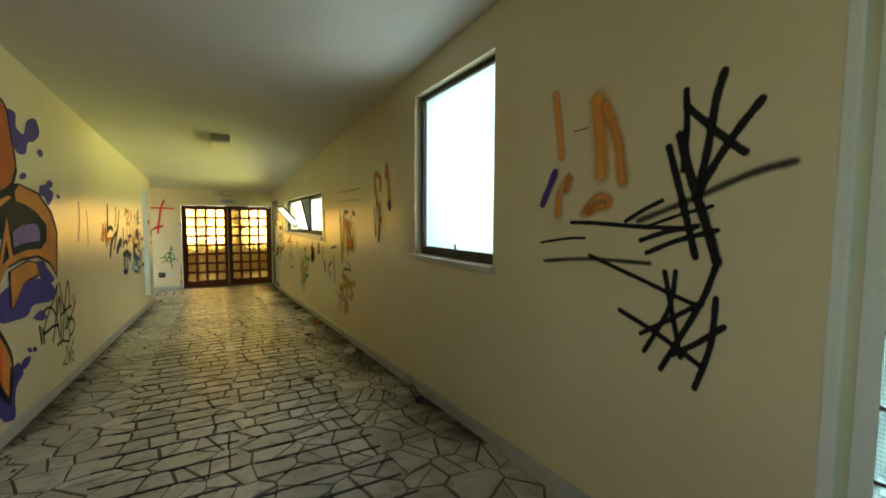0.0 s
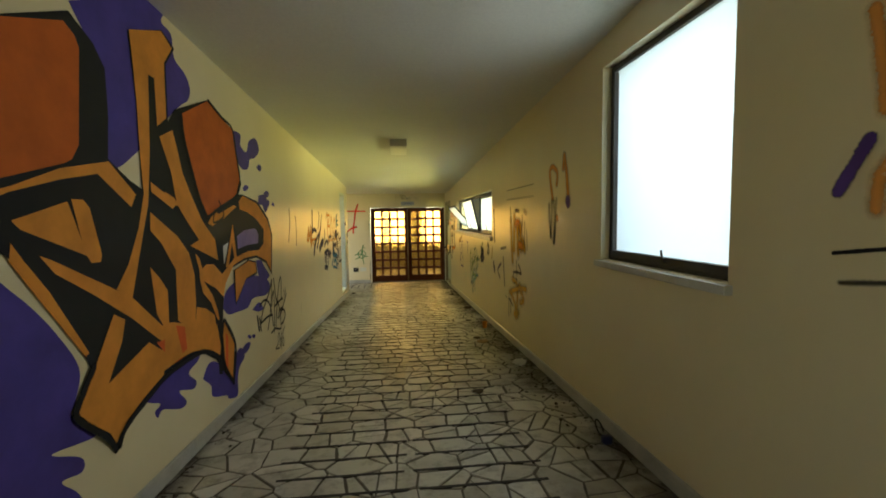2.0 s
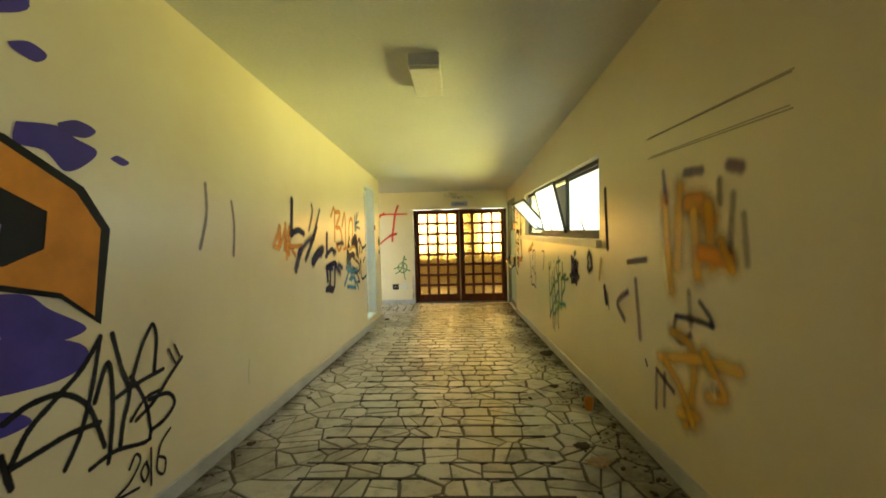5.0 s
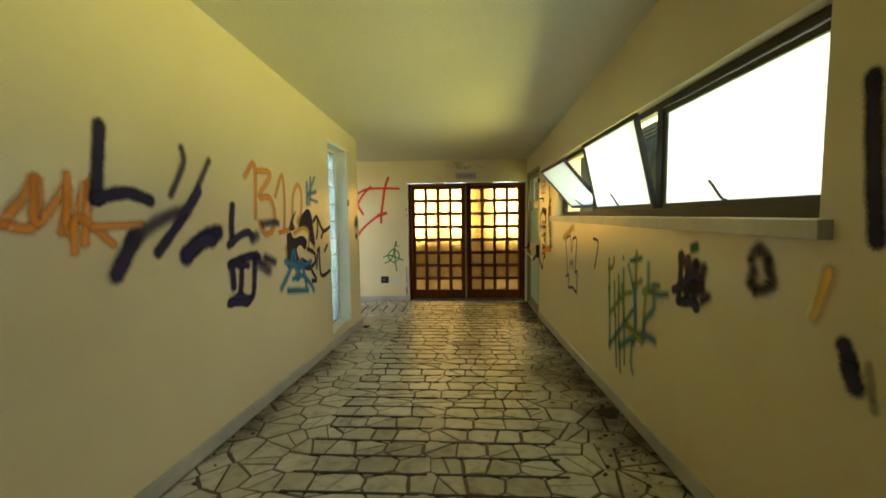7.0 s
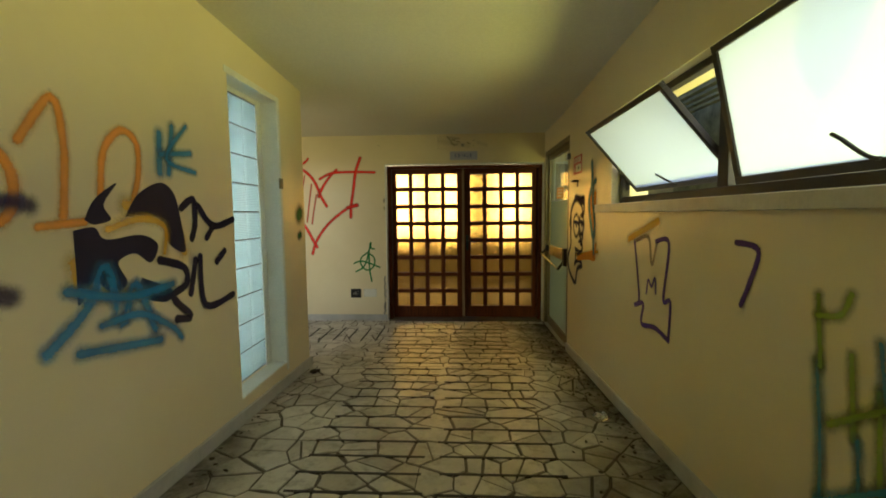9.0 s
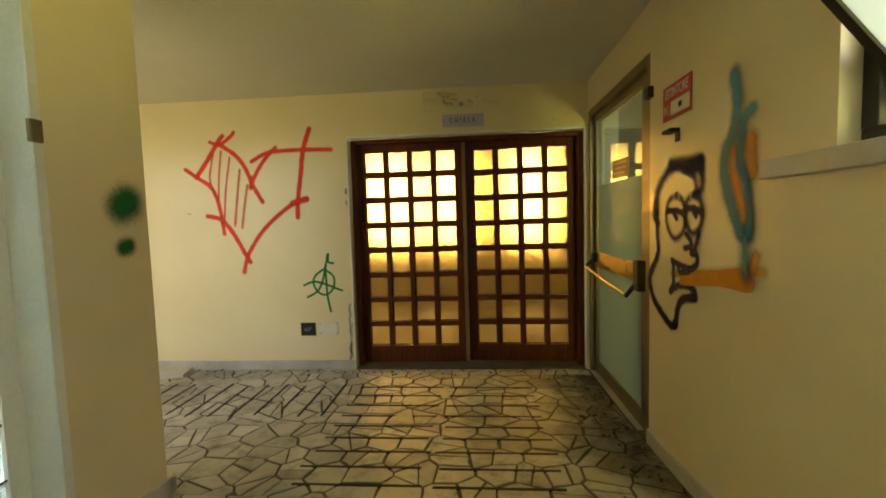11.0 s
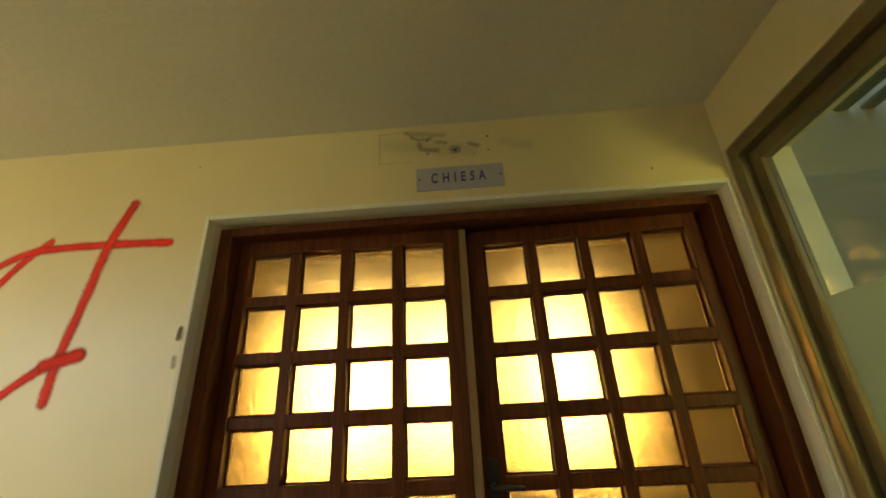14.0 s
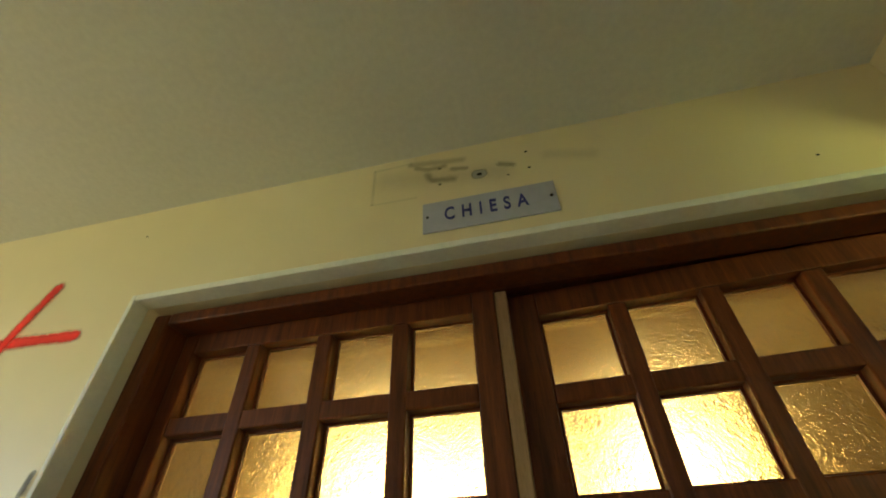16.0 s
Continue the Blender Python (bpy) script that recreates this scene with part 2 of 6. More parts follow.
def wall(name, material, place, u0, u1, v0, v1, thick, holes, label):
    """A wall of one thickness with openings through it. place(u, v, depth) gives the point."""
    us = sorted({u0, u1, *[h[0] for h in holes], *[h[1] for h in holes]})
    vs = sorted({v0, v1, *[h[2] for h in holes], *[h[3] for h in holes]})
    solid = {}
    for i in range(len(us) - 1):
        for j in range(len(vs) - 1):
            cu, cv = (us[i] + us[i + 1]) / 2, (vs[j] + vs[j + 1]) / 2
            solid[i, j] = not any(h[0] < cu < h[1] and h[2] < cv < h[3] for h in holes)
    bm = bmesh.new()
    made = {}

    def vert(i, j, d):
        if (i, j, d) not in made:
            made[i, j, d] = bm.verts.new(place(us[i], vs[j], d * thick))
        return made[i, j, d]

    for (i, j), full in solid.items():
        if not full:
            continue
        for d in (0, 1):
            bm.faces.new([vert(a, b, d) for a, b in ((i, j), (i + 1, j), (i + 1, j + 1), (i, j + 1))])
        for (di, dj), (p, q) in {(-1, 0): ((i, j), (i, j + 1)), (1, 0): ((i + 1, j), (i + 1, j + 1)), (0, -1): ((i, j), (i + 1, j)), (0, 1): ((i, j + 1), (i + 1, j + 1))}.items():
            if not solid.get((i + di, j + dj), False):
                bm.faces.new([vert(*p, 0), vert(*q, 0), vert(*q, 1), vert(*p, 1)])
    return structure(part(name, bm, material), label, "wall")


# ---- the plan ----
XL, XR, YF, YB = -1.2, 1.31, 12.1, -1.5   # corridor walls, church wall, wall behind
YR = 11.2                                   # foot of the ramp


def floor_z(y):
    return 0.05 * (YR - y) if y < YR else 0.0


def ceil_z(y):
    return 2.5 + (0.045 * (YR - y) if y < YR else 0.0)


W1 = (1.805, 2.845, 1.50, 2.695)
W2 = (6.03, 9.63, 1.515, 2.165)
GD = (10.83, 12.085, -0.01, 2.24)
NR = (-0.19, 0.328, 0.26, 2.72)
NL = (9.08, 9.77, 0.26, 2.325)
wall("wall_east", WALL, lambda u, v, d: (XR + d, u, v), YB, 12.1, -0.3, 3.4, 0.26, [W1, W2, GD, NR], "cream painted corridor wall with graffiti and windows")
# the second hole is an added, unseen opening for the rear lamp
wall("wall_west", WALL, lambda u, v, d: (XL - d, u, v), YB, 10.25, -0.3, 3.4, 0.26, [NL, (-1.2, -0.3, 1.4, 2.5)], "cream painted corridor wall with a large mural")
DOOR = (-0.80, 1.30, -0.01, 2.12)
wall("wall_north", WALL, lambda u, v, d: (u, YF + d, v), -4.7, 1.57, -0.3, 3.4, 0.28, [DOOR], "cream wall with the double door to the church")
wall("wall_south", WALL, lambda u, v, d: (u, YB - d, v), -1.46, 1.545, -0.3, 3.4, 0.2, [], "plain cream wall closing the corridor")
# opening added and sized for the hall lamp, never in view
wall("wall_hall_south", WALL, lambda u, v, d: (u, 10.25 - d, v), -4.7, -1.46, -0.3, 3.4, 0.26, [(-4.5, -1.75, 0.3, 2.3)], "cream wall of the side hall with an added, unseen light opening")
wall("wall_hall_west", WALL, lambda u, v, d: (-4.7 - d, u, v), 9.96, 12.38, -0.3, 3.4, 0.2, [], "plain cream end wall of the side hall")


def sheet(bm, x0, x1, ys, zf, thick):
    """A slab that follows a profile along y."""
    rows = []
    for y in ys:
        z = zf(y)
        rows.append([bm.verts.new((x, y, z + dz)) for x, dz in ((x0, 0), (x1, 0), (x1, thick), (x0, thick))])
    for a, b in zip(rows, rows[1:]):
        for k in range(4):
            bm.faces.new((a[k], a[(k + 1) % 4], b[(k + 1) % 4], b[k]))
    bm.faces.new(rows[0])
    bm.faces.new(rows[-1])


bm = bmesh.new()
sheet(bm, XL - 0.005, XR + 0.005, (YB - 0.01, 10.22), ceil_z, 0.18)
sheet(bm, -4.72, 1.56, (10.22, YR, YF + 0.005), ceil_z, 0.18)
structure(part("ceiling", bm, CEIL), "off-white painted ceiling sloping with the ramp", "ceiling")
bm = bmesh.new()
sheet(bm, XL - 0.02, XR + 0.02, (YB - 0.01, 10.2), lambda y: floor_z(y) - 0.001, -0.25)
sheet(bm, -4.72, 1.56, (10.2, YR, YF + 0.3), lambda y: floor_z(y) - 0.001, -0.25)
floor = structure(part("floor", bm, GROUT), "crazy-paved pale marble floor with dark joints, sloping", "floor")

# ---- skirting, bead, reveals ----
def skirting(name, points, inward, label="grey marble skirting along the wall foot"):
    """A low strip following the floor; points (x, y) along the wall, inward is the way off the wall."""
    bm = bmesh.new()
    h, d = 0.088, 0.014
    rows = []
    for x, y in points:
        z = floor_z(y)
        ix, iy = inward
        rows.append([bm.verts.new(p) for p in ((x, y, z - 0.02), (x + ix * d, y + iy * d, z - 0.02), (x + ix * d, y + iy * d, z + h - 0.006), (x + ix * (d - 0.006), y + iy * (d - 0.006), z + h), (x, y, z + h))])
    for a, b in zip(rows, rows[1:]):
        for k in range(5):
            bm.faces.new((a[k], a[(k + 1) % 5], b[(k + 1) % 5], b[k]))
    bm.faces.new(rows[0])
    bm.faces.new(rows[-1])
    return structure(part(name, bm, SKIRT), label, "baseboard")


skirting("baseboard_west", [(XL, YB), (XL, 10.29)], (1, 0))
skirting("baseboard_west_end", [(XL + 0.014, 10.25), (-4.7, 10.25)], (0, 1))
skirting("baseboard_east", [(XR, YB), (XR, 10.83)], (-1, 0))
skirting("baseboard_north", [(-4.7, YF), (-0.80, YF)], (0, -1))


# ---- windows ----
def window_small():
    y0, y1, z0, z1 = W1
    win = structure(new("window_1"), "dark steel window with one frosted pane and marble sill", "window")
    x = XR + 0.055
    f = 0.04
    for n, d in (("frame_head", (x, x + 0.05, y0, y1, z1 - 0.035, z1)), ("frame_foot", (x, x + 0.05, y0, y1, z0, z0 + f)), ("frame_stile", (x, x + 0.05, y0, y0 + 0.03, z0 + f, z1 - 0.035)), ("frame_stile", (x, x + 0.05, y1 - f, y1, z0 + f, z1 - 0.035))):
        boxpart(n, d, IRON, win)
    for n, d in (("sash_rail", (x - 0.012, x + 0.02, y0 + 0.03, y1 - f, z0 + f - 0.02, z0 + f + 0.022)), ("sash_stile", (x - 0.012, x + 0.02, y1 - f - 0.02, y1 - f + 0.01, z0 + f + 0.022, z1 - 0.045))):
        boxpart(n, d, IRON, win)
    pane = boxpart("pane", (x + 0.02, x + 0.026, y0 + 0.03, y1 - f, z0 + f, z1 - 0.035), FROST, win, "white frosted glass", 0)
    pane.visible_shadow = False
    bm = bmesh.new()
    box(bm, x - 0.03, x - 0.012, 2.25, 2.275, z0 + f - 0.005, z0 + f + 0.02, 0.002)
    rod(bm, (x - 0.025, 2.262, z0 + f), (x - 0.03, 2.268, z0 + f + 0.06), 0.006)
    part("latch", bm, IRON, win, "small dark latch")
    boxpart("window_sill", (XR - 0.035, XR + 0.10, y0 - 0.025, y1 + 0.03, z0 - 0.042, z0 - 0.002), SILL, win, "worn grey marble sill", 0.004)


window_small()


def window_long():
    y0, y1, z0, z1 = W2
    win = structure(new("window_2"), "long dark steel strip window, two of its three sashes tilted open inward", "window")
    x = XR + 0.06
    boxpart("frame_head", (x, x + 0.05, y0, y1, z1 - 0.04, z1), IRON, win)
    boxpart("frame_foot", (x, x + 0.05, y0, y1, z0, z0 + 0.045), IRON, win)
    for y in (y0, 7.18, 8.40, y1 - 0.05):
        boxpart("mullion", (x - 0.002, x + 0.052, y, y + (0.075 if 7 < y < 9 else 0.05), z0 + 0.045, z1 - 0.04), IRON, win)
    bays = ((y0 + 0.05, 7.18, 0.0, 0.0), (7.215, 8.31, 13.0, 0.0), (8.478, y1 - 0.052, 41.0, 0.25))
    for a, b, tilt, pivot in bays:
        h = z1 - z0 - 0.09
        m = pose(x + 0.004 - (0.028 if 0 < tilt < 20 else 0), 0, z0 + 0.0435 + pivot * h, 0, -tilt, 0) @ pose(0, 0, -pivot * h)
        sash = new("sash")
        sash.parent = win
        for d in ((0, 0.026, a, b, 0, 0.03), (0, 0.026, a, b, h - 0.03, h), (0, 0.026, a, a + 0.03, 0.03, h - 0.03), (0, 0.026, b - 0.03, b, 0.03, h - 0.03)):
            o = boxpart("sash_bar", d, IRON, sash, bevel=0.002)
            o.matrix_basis = m
        o = boxpart("pane", (0.010, 0.016, a + 0.03, b - 0.03, 0.03, h - 0.03), FROST2, sash, "white frosted glass", 0)
        o.matrix_basis = m
        o.visible_shadow = False
        # the bent pull handle
        bm = bmesh.new()
        yc = (a + b) / 2
        pts = [(-0.012, yc + 0.07 - 0.13 * (k / 8) ** 0.7, 0.03 + 0.09 * (1 - k / 8) ** 2) for k in range(9)]
        for p, q in zip(pts, pts[1:]):
            rod(bm, p, q, 0.006, 8)
        o = part("pull_handle", bm, IRON, sash, "bent dark handle")
        o.matrix_basis = m
    boxpart("window_sill", (XR - 0.045, XR + 0.12, y0 - 0.05, y1 + 0.24, z0 - 0.062, z0 - 0.002), SILL, win, "worn stone sill", 0.004)


window_long()


def glass_blocks(name, x, y0, z0, cols, rows, inward, label):
    win = structure(new(name), label, "window")
    bm = bmesh.new()
    w = 0.190
    box(bm, -0.035, 0.035, 0, w, 0, w, 0.009)
    # ribbed hollow face
    for side in (-1, 1):
        for k in range(14):
            z = 0.018 + k * 0.0114
            box(bm, side * 0.0365 - 0.0022, side * 0.0365 + 0.0022, 0.018, w - 0.018, z, z + 0.006)
    me = mesh_of("block", bm)
    me.materials.append(BLOCK)
    for i in range(cols):
        for j in range(rows):
            o = new("block", me)
            o.parent = win
            o.matrix_basis = pose(x, y0 + i * 0.2, z0 + j * 0.2)
    for j in range(rows + 1):
        z = z0 + j * 0.2 - 0.0095
        boxpart("joint", (x - 0.028, x + 0.028, y0 - 0.01, y0 + cols * 0.2, z, z + 0.009), GROUT, win, bevel=0)
    for i in range(1, cols):
        y = y0 + i * 0.2 - 0.0095
        boxpart("joint", (x - 0.026, x + 0.026, y, y + 0.009, z0, z0 + rows * 0.2 - 0.0105), PLASTER, win, bevel=0)
    return win


glass_blocks("window_3", XL - 0.165, 9.095, 0.285, 3, 10, 1, "tall narrow window of ribbed glass blocks")
glass_blocks("window_4", XR + 0.17, -0.110, 0.28, 2, 12, -1, "tall narrow window of ribbed greenish glass blocks")
reveal = bmesh.new()
box(reveal, XL - 0.20, XL - 0.13, 9.695, 9.77, 0.26, 2.325)
box(reveal, XL - 0.20, XL - 0.13, 9.08, 9.694, 2.286, 2.325)
box(reveal, XL - 0.129, XL - 0.006, 9.764, 9.7695, 0.262, 2.318)
box(reveal, XL - 0.129, XL - 0.006, 9.084, 9.7635, 2.319, 2.3245)
box(reveal, XL - 0.129, XL - 0.006, 9.084, 9.7635, 0.2605, 0.266)
structure(part("trim_niche", reveal, PLASTER), "white plaster band beside the glass blocks", "trim")
mortar = bmesh.new()
box(mortar, XR + 0.14, XR + 0.20, -0.188, -0.120, 0.262, 2.718)
box(mortar, XR + 0.14, XR + 0.20, 0.2805, 0.3275, 0.262, 2.718)
box(mortar, XR + 0.14, XR + 0.20, -0.1195, 0.280, 2.672, 2.718)
structure(part("trim_mortar", mortar, PLASTER), "white mortar band round the glass blocks", "trim")
bm = bmesh.new()
box(bm, XR - 0.008, XR + 0.010, 0.316, 0.351, 0.26, 2.9, 0.006)
structure(part("trim_bead", bm, PLASTER), "white rounded corner bead beside the glass blocks", "trim")
bm = bmesh.new()
box(bm, XL - 0.004, XL + 0.004, 9.762, 9.80, 0.2, 2.36, 0.003)
box(bm, XL - 0.004, XL + 0.004, 9.05, 9.7615, 2.318, 2.36, 0.003)
structure(part("trim_niche_edge", bm, PLASTER), "white painted edge round the niche", "trim")


# ---- the church door ----
def church_door():
    x0, x1, _, z1 = DOOR
    d = structure(new("door_1"), "varnished brown double door with small amber panes, ajar", "door")
    y = YF + 0.165
    for n, dims in (("jamb", (x0 + 0.012, x0 + 0.065, YF + 0.08, YF + 0.255, 0, z1 - 0.018)), ("jamb", (x1 - 0.05, x1, YF + 0.08, YF + 0.255, 0, z1 - 0.018)), ("head", (x0 + 0.065, x1 - 0.05, YF + 0.08, YF + 0.162, z1 - 0.056, z1 - 0.018))):
        boxpart(n, dims, WOOD, d, bevel=0.006)
    # strips added behind the leaves to block church light at the side gaps
    for dims in ((x0 + 0.065, x0 + 0.09, y + 0.066, y + 0.09, 0, z1 - 0.06), (x1 - 0.075, x1 - 0.05, y + 0.066, y + 0.09, 0, z1 - 0.06)):
        boxpart("light_stop_bead", dims, WOOD, d, bevel=0.003)
    # two more added pieces close the bright gap above the leaves
    boxpart("head_gap_fill", (x0 + 0.065, x1 - 0.05, YF + 0.1625, y + 0.1445, 2.087, z1 - 0.018), WOOD, d, bevel=0)
    boxpart("head_light_stop", (x0 + 0.065, x1 - 0.05, y + 0.145, y + 0.17, 2.02, z1 - 0.012), WOOD, d, bevel=0.003)

    def leaf(px, left, right, m, handle):
        """px: where the panes begin; left, right: the leaf's edges."""
        lf = new("leaf")
        lf.parent = d
        top, zb = 2.078, 0.170
        s, g, sz, gz = 0.178, 0.0455, 0.188, 0.0475
        ya, yb = y, y + 0.065
        boxpart("stile", (left, px, ya, yb, 0.012, top), WOOD, lf, bevel=0.004)
        xe = px + 4 * s + 3 * g
        boxpart("stile", (xe, right, ya, yb, 0.012, top), WOOD, lf, bevel=0.004)
        boxpart("kick_rail", (px, xe, ya, yb, 0.012, zb), WOOD, lf, bevel=0.003)
        zt = zb + 8 * sz + 7 * gz
        boxpart("top_rail", (px, xe, ya, yb, zt, top), WOOD, lf, bevel=0.003)
        for j in range(1, 8):
            z = zb + j * (sz + gz) - gz
            boxpart("glazing_bar", (px, xe, ya + 0.004, yb - 0.004, z, z + gz), WOOD, lf, bevel=0.005)
        for i in range(1, 4):
            x = px + i * (s + g) - g
            boxpart("glazing_bar", (x, x + g, ya + 0.0015, yb - 0.0015, zb, zt), WOOD, lf, bevel=0.005)
        bm = bmesh.new()
        box(bm, 0, s, 0, 0.004, 0, sz)
        me = mesh_of("pane", bm)
        me.materials.append(AMBER)
        # slim beads that hold each pane
        bm = bmesh.new()
        for dims in ((0, s, -0.010, 0, 0, 0.007), (0, s, -0.010, 0, sz - 0.007, sz), (0, 0.007, -0.010, 0, 0.007, sz - 0.007), (s - 0.007, s, -0.010, 0, 0.007, sz - 0.007)):
            box(bm, *dims)
        bead = mesh_of("pane_bead", bm)
        bead.materials.append(WOOD)
        for i in range(4):
            for j in range(8):
                for n, data in (("pane", me), ("pane_bead", bead)):
                    o = new(n, data)
                    o.parent = lf
                    o.matrix_basis = pose(px + i * (s + g), y + 0.048, zb + j * (sz + gz))
        if handle:
            bm = bmesh.new()
            box(bm, left + 0.022, left + 0.060, ya - 0.008, ya, 0.95, 1.17, 0.003)
            rod(bm, (left + 0.04, ya, 1.085), (left + 0.04, ya - 0.05, 1.085), 0.010)
            rod(bm, (left + 0.04, ya - 0.048, 1.085), (left + 0.145, ya - 0.052, 1.078), 0.009)
            part("handle", bm, BLACK, lf, "black lever handle on a long plate")
        lf.matrix_basis = m
        return lf

    a = leaf(-0.687, -0.733, 0.224, Matrix.Identity(4), False)
    boxpart("meeting_strip", (0.224, 0.2572, y + 0.004, y + 0.05, 0.012, 2.065), EDGE, a, "pale worn wood edge", 0.003)
    hinge = Vector((1.247, y, 0.0))
    turn = Matrix.Translation(hinge) @ pose(0, 0, 0, 0, -0.3, -3.2) @ Matrix.Translation(-hinge)
    leaf(0.342, 0.258, 1.246, turn, True)
    # painted metal edge round the opening
    bm = bmesh.new()
    box(bm, x0 - 0.004, x0 + 0.011, YF - 0.006, YF + 0.05, 0, z1 + 0.004, 0.003)
    box(bm, x1 - 0.011, x1 + 0.004, YF - 0.006, YF + 0.05, 0, z1 + 0.004, 0.003)
    box(bm, x0 + 0.012, x1 - 0.012, YF - 0.006, YF + 0.05, z1 - 0.016, z1 + 0.004, 0.003)
    part("edge_trim", bm, PLASTER, d, "white painted metal edge")
    boxpart("threshold", (x0 + 0.012, x1 - 0.012, YF + 0.004, YF + 0.28, -0.02, 0.008), DIRTYSTONE, d, "dirty dark stone threshold", 0.003)


church_door()


# ---- the glazed exit door ----
def exit_door():
    y0, y1, _, z1 = GD
    d = structure(new("door_2"), "gold aluminium exit door with frosted film and panic bar", "door")
    x = XR + 0.005
    boxpart("jamb", (x, x + 0.09, y0 + 0.002, y0 + 0.07, 0, z1 - 0.002), ALU, d)
    boxpart("jamb", (x, x + 0.09, y1 - 0.05, y1 - 0.002, 0, z1 - 0.002), ALU, d)
    boxpart("head", (x, x + 0.09, y0 + 0.07, y1 - 0.05, z1 - 0.055, z1 - 0.002), ALU, d)
    lf = new("leaf")
    lf.parent = d
    xa, xb = x + 0.035, x + 0.08
    a, b, t = y0 + 0.075, y1 - 0.055, z1 - 0.06
    boxpart("stile", (xa, xb, a, a + 0.14, 0.01, t), ALU, lf)
    boxpart("stile", (xa, xb, b - 0.05, b, 0.01, t), ALU, lf)
    boxpart("top_rail", (xa, xb, a + 0.14, b - 0.05, t - 0.05, t), ALU, lf)
    boxpart("bottom_rail", (xa, xb, a + 0.14, b - 0.05, 0.01, 0.11), ALU, lf)
    boxpart("middle_rail", (xa - 0.004, xb, a + 0.14, b - 0.05, 0.925, 1.045), BRASS, lf, "worn brass-coloured middle rail")
    for z0, z2 in ((0.11, 0.925), (1.045, 1.60)):
        o = boxpart("frosted_pane", (xa + 0.02, xa + 0.026, a + 0.14, b - 0.05, z0, z2), FILM, lf, "greenish glass with frosted film", 0)
        o.visible_shadow = False
    o = boxpart("clear_pane", (xa + 0.02, xa + 0.026, a + 0.14, b - 0.05, 1.60, t - 0.05), GLASS, lf, "dirty clear greenish glass", 0)
    o.visible_shadow = False
    # panic bar
    bar = new("panic_bar")
    bar.parent = d
    boxpart("end_block", (xa - 0.055, xa, a + 0.065, a + 0.14, 0.885, 1.075), BLACK, bar, "black plastic end block", 0.008)
    boxpart("end_block", (xa - 0.045, xa, b - 0.085, b - 0.035, 0.965, 1.045), BLACK, bar, "black plastic end block", 0.008)
    bm = bmesh.new()
    rod(bm, (xa - 0.09, a + 0.15, 0.845), (xa - 0.095, b - 0.06, 0.93), 0.011)
    part("push_tube", bm, BRASS, bar, "brass push tube")
    bm = bmesh.new()
    rod(bm, (xa - 0.03, a + 0.11, 0.95), (xa - 0.09, a + 0.16, 0.842), 0.015)
    part("lever", bm, BLACK, bar, "black lever arm")
    bm = bmesh.new()
    rod(bm, (xa - 0.03, b - 0.06, 1.0), (xa - 0.095, b - 0.055, 0.928), 0.012)
    part("lever", bm, BLACK, bar, "black lever arm")
    boxpart("threshold", (XR + 0.001, XR + 0.26, y0 + 0.002, y1 - 0.002, -0.02, 0.009), SKIRT, d, "dirty stone threshold", 0.003)


exit_door()

# ---- ceiling lamp ----
lampthing = tagged(new("ceiling_lamp"), "long white plastic ceiling lamp, unlit, with shade-grey end caps", "ceiling lamp")
DIFF = surface("yellowed_white_plastic", (0.78, 0.76, 0.68), (0.88, 0.86, 0.78), 0.35)
# the grey puts the shade on the lamp's upright end faces into their colour
CAP = surface("shade_grey_lamp_end", (0.36, 0.35, 0.32), (0.5, 0.49, 0.45), 0.5)
za, zb_ = ceil_z(5.44), ceil_z(6.1)
for cap_name, ya, yb, low, mt, lb in (("end_cap", 5.50, 5.53, 0.08, CAP, "end cap with its shade put into the grey"), ("diffuser", 5.531, 6.03, 0.09, DIFF, "yellowed white diffuser"), ("end_cap", 6.031, 6.06, 0.08, CAP, "end cap with its shade put into the grey")):
    bm = bmesh.new()
    for v in box(bm, -0.07, 0.135, ya, yb, -low, 0.004):
        v.co.z += ceil_z(v.co.y)
    bmesh.ops.bevel(bm, geom=bm.edges[:], offset=0.010, segments=2, profile=0.5, affect="EDGES")
    part(cap_name, bm, mt, lampthing, lb)

# ---- outside and the church ----
bm = bmesh.new()
bm.faces.new([bm.verts.new(p) for p in ((-900, -900, -0.35), (900, -900, -0.35), (900, 900, -0.35), (-900, 900, -0.35))])
structure(part("ground", bm, GRASS), "rough green grass round the building", "ground")
wall("porch_wall", CONCRETE, lambda u, v, d: (3.1 + d, u, v), 9.4, 14.5, -0.4, 3.4, 0.2, [], "stained grey-green concrete wall of the porch")
porch = tagged(new("slatted_canopy"), "weathered slatted canopy over the exit porch", "canopy", kind="structure")
for k in range(11):
    boxpart("slat", (1.60 + k * 0.13, 1.665 + k * 0.13, 9.6, 14.2, 2.62, 2.64), CONCRETE, porch, bevel=0.003)
CHURCH_Y = 15.2
wall("church_wall_west", CHURCH, lambda u, v, d: (-3.6 - d, u, v), 12.38, CHURCH_Y, -0.3, 4.4, 0.25, [], "cream plaster wall of the church")
wall("church_wall_east", CHURCH, lambda u, v, d: (4.2 + d, u, v), 12.38, CHURCH_Y, -0.3, 4.4, 0.25, [], "cream plaster wall of the church")
wall("church_wall_north", CHURCH, lambda u, v, d: (u, CHURCH_Y + d, v), -3.85, 4.45, -0.3, 4.4, 0.2, [(-1.58, -0.60, 0.98, 2.7), (-0.30, 0.24, 0.98, 2.7), (0.92, 1.58, 0.98, 2.7)], "church wall with three bright windows")
